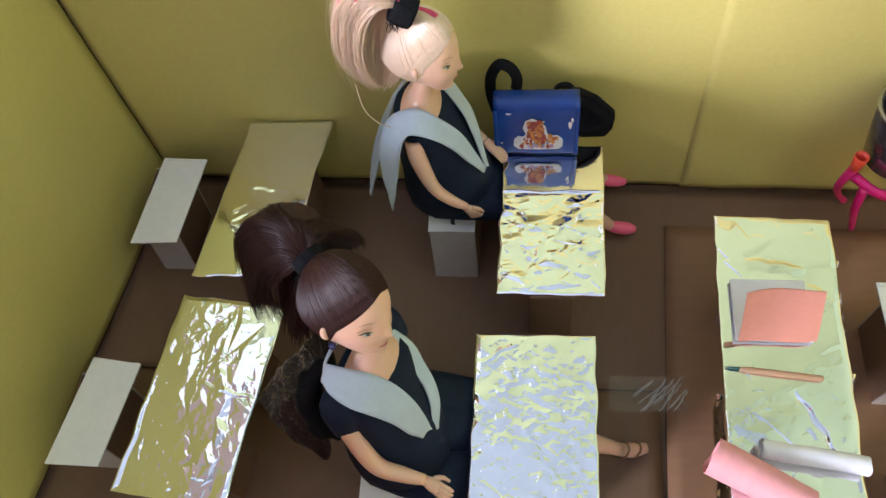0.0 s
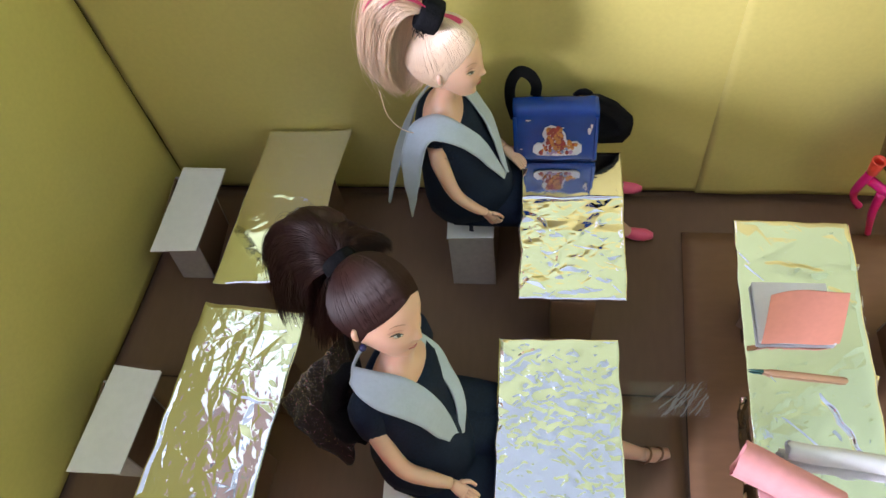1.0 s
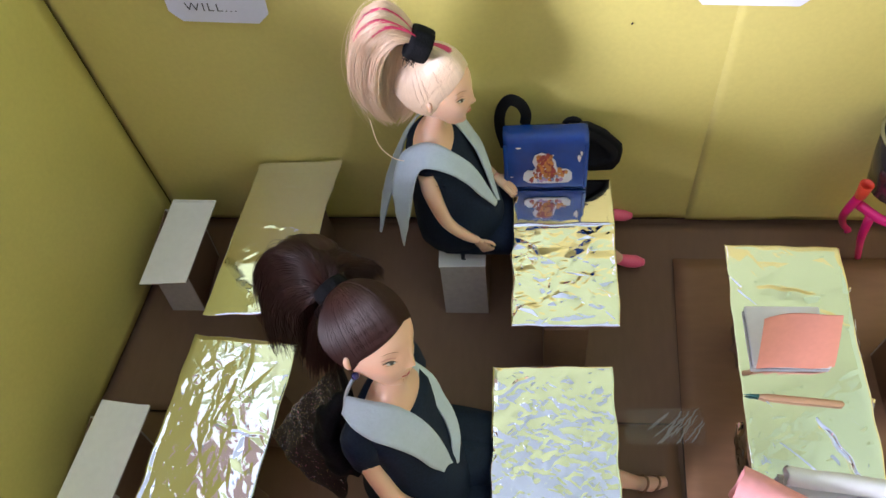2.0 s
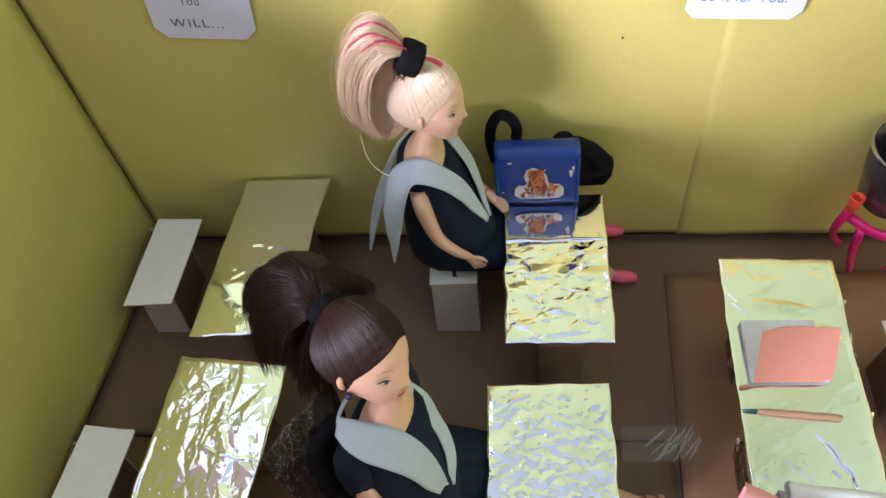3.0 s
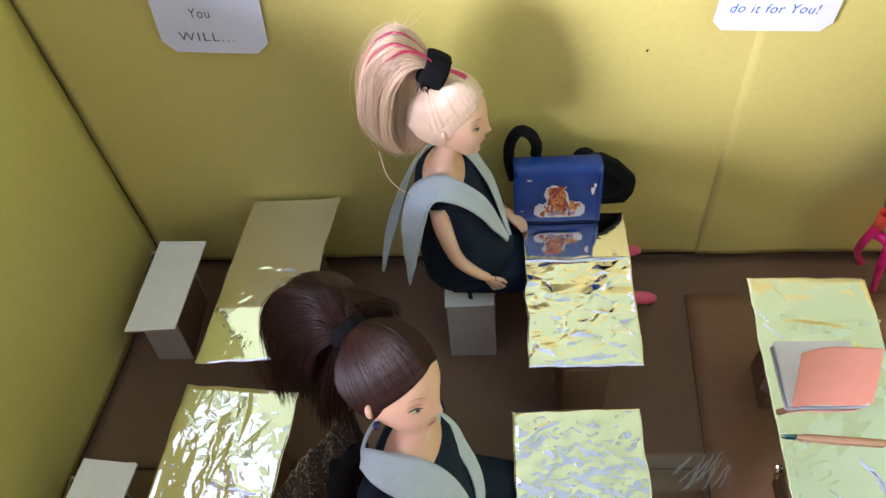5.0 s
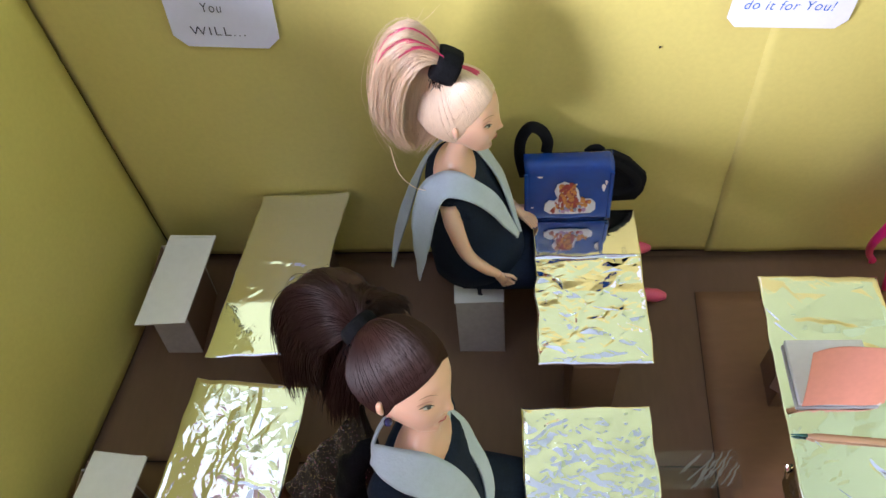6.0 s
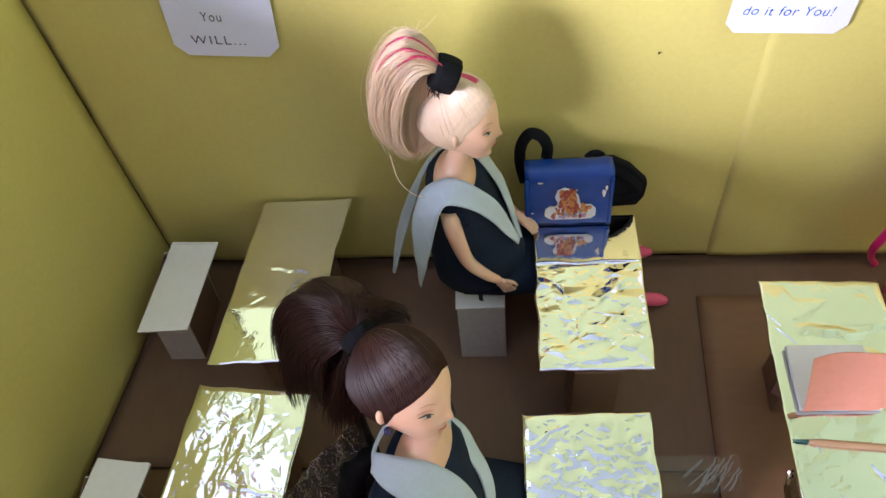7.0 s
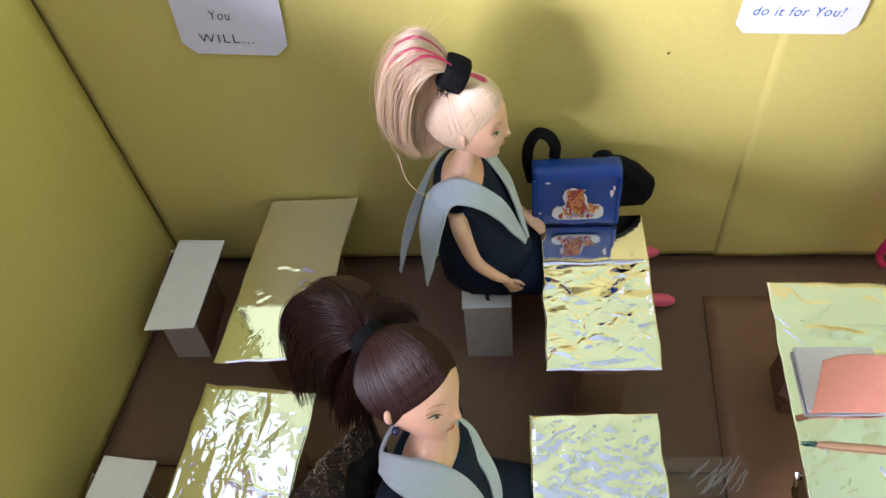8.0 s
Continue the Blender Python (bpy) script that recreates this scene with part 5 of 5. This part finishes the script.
for j in range(14):
    for i in range(20):
        bm.faces.new((cloth_top[j][i], cloth_top[j][i + 1], cloth_top[j + 1][i + 1], cloth_top[j + 1][i]))
        bm.faces.new((cloth_low[j][i], cloth_low[j + 1][i], cloth_low[j + 1][i + 1], cloth_low[j][i + 1]))
part("cover_page", bm, SALMON, notebook, "salmon pink page standing up")

pencil = thing("pencil", "short tan pencil with dark green tip on a foil table", "pencil", (0.1290, 0.1510, 0.0940), -5.0)


def turned(profile, sides, mi=0, axis="x"):
    bm = bmesh.new()
    rings = [[Vector((x, r * math.cos(q), r * math.sin(q))) for q in [2 * math.pi * k / sides for k in range(sides)]] for x, r in profile]
    ring_loft(bm, rings, mi)
    bmesh.ops.recalc_face_normals(bm, faces=bm.faces)
    return bm


part("shaft", turned([(-0.0190, 0.0010), (-0.0150, 0.0016), (-0.0120, 0.0018), (0.0240, 0.0019), (0.0258, 0.0016), (0.0265, 0.0007)], 12), PENCIL_WOOD, pencil, "tan wooden shaft")
part("tip", turned([(-0.0275, 0.0002), (-0.0240, 0.0006), (-0.0189, 0.0011)], 10), PENCIL_TIP, pencil, "dark green point")


def paper_roll(name, label, mat_, at, turn, length, r, flare, seed):
    """A loosely rolled sheet: a spiral with thickness, open at its ends."""
    bm = bmesh.new()
    nu, nv = 56, 16
    top, low = [], []
    for j in range(nv + 1):
        v = j / nv
        a, b = [], []
        for i in range(nu + 1):
            u = i / nu
            q = u * 4.4 * math.pi + 3.45
            rr = r * (0.62 + 0.40 * u) * (1 + flare * v) + 0.0006 * noise.noise(Vector((v * 4, u * 5, seed)))
            x = (v - 0.5) * length + (0.0022 * noise.noise(Vector((u * 9, seed, 0))) if j in (0, nv) else 0)
            a.append(bm.verts.new((x, rr * math.cos(q), rr * math.sin(q) + r)))
            b.append(bm.verts.new((x, (rr - 0.0003) * math.cos(q), (rr - 0.0003) * math.sin(q) + r)))
        top.append(a)
        low.append(b)
    for j in range(nv):
        for i in range(nu):
            bm.faces.new((top[j][i], top[j][i + 1], top[j + 1][i + 1], top[j + 1][i]))
            bm.faces.new((low[j][i], low[j + 1][i], low[j + 1][i + 1], low[j][i + 1]))
    ob = solo(name, bm, mat_, label, "paper roll")
    ob.matrix_world = pose(*at, 0, 0, turn)
    return ob


paper_roll("paper_roll", "pale grey rolled sheet of paper on the foil table", GREY_PAPER, (0.1420, 0.1030, 0.0950), -7.0, 0.0530, 0.0056, 0.0, 2.0)
paper_roll("paper_roll", "pink rolled sheet of paper on the foil table", PINK_PAPER, (0.1120, 0.0880, 0.0950), -27.0, 0.0520, 0.0112, -0.15, 6.0)

# ---- notes on the back wall ----


def writing(text, width, height, mat_, parent, x, z, shear=0.15, gap=1.0):
    """A line of writing fitted to a width and a capital's height."""
    curve = bpy.data.curves.new("writing", "FONT")
    curve.body, curve.size, curve.extrude, curve.shear, curve.space_character, curve.offset = text, 0.01, 0.00008, shear, gap, -0.00010
    tmp = bpy.data.objects.new("writing_src", curve)
    scene.collection.objects.link(tmp)
    me = bpy.data.meshes.new_from_object(tmp.evaluated_get(bpy.context.evaluated_depsgraph_get()))
    bpy.data.objects.remove(tmp)
    me.materials.clear()
    me.materials.append(mat_)
    xs = [v.co.x for v in me.vertices]
    wide = width / (max(xs) - min(xs))
    for v in me.vertices:
        v.co.x = (v.co.x - min(xs)) * wide
        v.co.y = v.co.y * height / 0.0072 + 0.0003 * noise.noise(Vector((v.co.x * 160, 2.0, width * 90)))
    me.transform(Matrix.Translation((x, -0.0009, z)) @ Matrix.Rotation(radians(90), 4, "X"))
    ob = new("writing", me)
    ob.parent = parent
    return ob


def wall_note(label, x0, x1, z0, z1, roll, cut, stand):
    mx = (x0 + x1) / 2
    lean = math.degrees(math.atan(0.067))
    root = thing("wall_note", label, "note", group="notes on the wall")
    root.matrix_world = pose(mx, back_y(mx, z0) - stand, z0, -lean, 0, 0) @ pose(0, 0, 0, 0, roll, 0)
    w, h = x1 - x0, z1 - z0
    bm = blob([(-w / 2 + cut, 0), (w / 2 - cut, 0), (w / 2, cut), (w / 2, h - cut), (w / 2 - cut, h), (-w / 2 + cut, h), (-w / 2, h - cut), (-w / 2, cut)], 0.0006)
    part("card", bm, NOTE, root, "white note card with clipped corners", smooth=False)
    return root


left_note = wall_note("white note card lettered by hand on the yellow wall", -0.2467, -0.1827, 0.2089, 0.2590, 5.2, 0.0075, 0.0022)
writing("You", 0.0118, 0.0066, INK, left_note, -0.0105, 0.0245, 0.05, 1.15)
writing("WILL...", 0.0325, 0.0062, INK, left_note, -0.0203, 0.0086, 0.0, 1.2)
right_note = wall_note("white note card with blue handwriting on the wall", 0.0740, 0.1398, 0.2100, 0.2590, 4.4, 0.0055, 0.0050)
writing("do it for You!", 0.0485, 0.0060, BLUE_INK, right_note, -0.0257, 0.0115, 0.2, 1.1)

# ---- the pink plastic stand with its dark cup ----
stand = thing("toy_stand", "hot pink plastic toy stand with curved legs", "toy stand", (0.2450, 0.3080, 0.0))
for pts in ([(-0.0438, -0.0062, 0.0815), (-0.0435, -0.0010, 0.0500), (-0.0330, 0.0090, 0.0220), (-0.0225, 0.0150, 0.0050), (-0.0245, 0.0160, 0.0035)],
            [(-0.0330, -0.0120, 0.0640), (-0.0330, -0.0160, 0.0450), (-0.0270, -0.0130, 0.0240), (-0.0205, -0.0090, 0.0040)],
            [(0.0000, -0.0160, 0.0640), (0.0020, -0.0190, 0.0420), (0.0060, -0.0150, 0.0220), (0.0060, -0.0080, 0.0045)],
            [(0.0250, 0.0050, 0.0640), (0.0300, 0.0080, 0.0420), (0.0330, 0.0100, 0.0220), (0.0360, 0.0130, 0.0045)]):
    bm = bmesh.new()
    tube(bm, pts, [0.0033, 0.0028, 0.0024, 0.0023, 0.0025][:len(pts)], 12, 5)
    part("leg", bm, HOT_PINK, stand)
bm = bmesh.new()
tube(bm, [(-0.0400, -0.0040, 0.0670), (-0.0240, -0.0170, 0.0640), (-0.0020, -0.0190, 0.0630), (0.0200, -0.0080, 0.0640), (0.0260, 0.0080, 0.0650)], [0.0031] * 5, 12, 5, 0, flat=1.3)
part("rail", bm, HOT_PINK, stand)


def cup_profile(profile, sides=40):
    bm = bmesh.new()
    ring_loft(bm, [[Vector((r * math.cos(q), r * math.sin(q), z)) for q in [2 * math.pi * k / sides for k in range(sides)]] for z, r in profile], 0, True)
    bmesh.ops.recalc_face_normals(bm, faces=bm.faces)
    return bm


bm = cup_profile([(0.0, 0.0062), (0.012, 0.0072), (0.0205, 0.0080), (0.0216, 0.0080), (0.0216, 0.0066), (0.0120, 0.0058), (0.0040, 0.0050)])
bm.transform(pose(-0.0440, -0.0065, 0.0800, 0, 0, 0) @ Matrix.Diagonal((0.58, 0.58, 0.62, 1)))
part("socket", bm, ORANGE, stand, "orange-red plastic ring socket")
cup = thing("cup", "dark tinted cup with chrome rim on the pink stand", "cup", (0.2285, 0.3120, 0.0745))
part("bowl", cup_profile([(0.0, 0.0150), (0.004, 0.0200), (0.030, 0.0245), (0.054, 0.0275), (0.0545, 0.0262), (0.030, 0.0232), (0.006, 0.0185)]), DARK_CUP, cup, "dark tinted bowl")
bm = bmesh.new()
tube(bm, [(0.0278 * math.cos(q), 0.0278 * math.sin(q), 0.0545) for q in [2 * math.pi * k / 24 for k in range(25)]], [0.0012] * 25, 8, 2)
part("rim", bm, CHROME, cup, "chrome rim")

# ---- the glitter bag behind the dark-haired doll ----
glitter = thing("glitter_bag", "dark brown glitter cloth bag behind a doll", "bag", (-0.1400, 0.1200, 0.0))


def glitter_point(u, v):
    """u along from the neck to the hanging end, v across."""
    a = Vector((-0.122, 0.148, 0.152)).lerp(Vector((-0.171, 0.122, 0.100)), u)
    b = Vector((-0.114, 0.122, 0.130)).lerp(Vector((-0.131, 0.092, 0.068)), u)
    p = a.lerp(b, v) + Vector((-0.3, -0.4, 1)).normalized() * 0.012 * math.sin(math.pi * v) * (0.6 + 0.4 * u)
    return p + noise.noise_vector(p * 60) * 0.0030 + noise.noise_vector(p * 190) * 0.0012 - Vector((-0.1400, 0.1200, 0.0))


bm = bmesh.new()
nu, nv = 30, 24
top = [[bm.verts.new(glitter_point(i / nu, j / nv)) for i in range(nu + 1)] for j in range(nv + 1)]
low = [[bm.verts.new(glitter_point(i / nu, j / nv) - Vector((-0.15, -0.2, 1)) * 0.012 * (0.15 + math.sin(math.pi * j / nv))) for i in range(nu + 1)] for j in range(nv + 1)]
for j in range(nv):
    for i in range(nu):
        bm.faces.new((top[j][i], top[j][i + 1], top[j + 1][i + 1], top[j + 1][i]))
        bm.faces.new((low[j][i], low[j + 1][i], low[j + 1][i + 1], low[j][i + 1]))
for i in range(nu):
    bm.faces.new((top[0][i + 1], top[0][i], low[0][i], low[0][i + 1]))
    bm.faces.new((top[nv][i], top[nv][i + 1], low[nv][i + 1], low[nv][i]))
for j in range(nv):
    bm.faces.new((top[j][0], top[j + 1][0], low[j + 1][0], low[j][0]))
    bm.faces.new((top[j + 1][nu], top[j][nu], low[j][nu], low[j + 1][nu]))
bmesh.ops.recalc_face_normals(bm, faces=bm.faces)
part("cloth_body", bm, GLITTER, glitter)
bm = bmesh.new()
tube(bm, [Vector(p) - Vector((-0.1400, 0.1200, 0.0)) for p in ((-0.1120, 0.1240, 0.1560), (-0.1210, 0.1180, 0.1520), (-0.1270, 0.1090, 0.1380), (-0.1220, 0.1000, 0.1220), (-0.1120, 0.0980, 0.1150))], [0.0045, 0.0062, 0.0070, 0.0062, 0.0045], 14, 5)
for v in bm.verts:
    v.co += noise.noise_vector(v.co * 110) * 0.0034
part("shoulder_strap", bm, BLACK_CLOTH, glitter, "soft black strap")
bm = bmesh.new()
rnd = random.Random(77)
for k in range(1700):
    u, v = rnd.random() ** 0.7, rnd.random() ** 1.8
    p = glitter_point(u, v)
    n = (Vector((-0.3, -0.4, 1)) + Vector((rnd.gauss(0, 1), rnd.gauss(0, 1), rnd.gauss(0, 1))) * 0.5).normalized()
    a = n.orthogonal().normalized()
    b = n.cross(a)
    s = rnd.uniform(0.00010, 0.00021)
    p = p + Vector((-0.2, -0.3, 1)).normalized() * 0.0003
    bm.faces.new([bm.verts.new(p + (a * math.cos(q) + b * math.sin(q)) * s) for q in (0, 1.047, 2.094, 3.142, 4.189, 5.236)])
tagged(part("glitter_flakes", bm, FLAKE, glitter, "copper glitter flakes", smooth=False), kind="stuff")

# ---- the pink card standing in front of the desks ----
bm = bmesh.new()
slab(bm, (-0.065, -0.0015, 0.0), (0.065, 0.0015, 0.3830), 0.0006)
for v in bm.verts:
    v.co.z -= 0.165 * v.co.x * (v.co.z > 0.1)
    v.co.y += 0.002 * math.sin(v.co.x * 40)
pink_card = solo("pink_card", bm, PINK_CARD, "bright pink card panel standing on the carton floor", "card", smooth=False)
pink_card.location = (-0.125, 0.0115, 0.0)

# ---- small things ----
bm = bmesh.new()
wedge = [Vector((0.1072, 0.1975, 0.0885)), Vector((0.1030, 0.1900, 0.0740)), Vector((0.1100, 0.1860, 0.0720)), Vector((0.1120, 0.1900, 0.0880))]
across = (wedge[1] - wedge[0]).cross(wedge[2] - wedge[0]).normalized() * 0.0008
front = [bm.verts.new(p - long_table.location + across) for p in wedge]
rear = [bm.verts.new(p - long_table.location - across) for p in wedge]
bm.faces.new(front)
bm.faces.new(rear[::-1])
for i in range(4):
    bm.faces.new((front[i], front[(i + 1) % 4], rear[(i + 1) % 4], rear[i])).material_index = 1
bmesh.ops.recalc_face_normals(bm, faces=bm.faces)
part("brace", bm, [CARTON, EDGE_AND_SHADE], long_table, "bent carton brace under the table", smooth=False)
seat_mark = blob([(0.0016 * math.cos(q) + 0.0006 * math.sin(3 * q), 0.0034 * math.sin(q)) for q in [2 * math.pi * k / 16 for k in range(16)]], 0.0003)
seat_mark.transform(Matrix.Translation((-0.0700 - doll_stool.location.x, 0.2715 - doll_stool.location.y, 0.0517)) @ Matrix.Rotation(radians(28), 4, "Z") @ Matrix.Rotation(radians(-90), 4, "X"))
part("ink_mark", seat_mark, INK, doll_stool, "dark ink smudge on the white card", smooth=False)
bm = bmesh.new()
pts = [(0.0006 * math.cos(q) * (1 + 0.3 * math.sin(2 * q)), 0.0008 * math.sin(q)) for q in [2 * math.pi * k / 10 for k in range(10)]]
bm = blob(pts, 0.0005)
bm.transform(Matrix.Translation((0.042, back_y(0.042, 0.196) - 0.0006, 0.196)))
solo("paper_speck", bm, EDGE_AND_SHADE, "tiny dark speck stuck on the yellow paper wall", "speck", smooth=False)
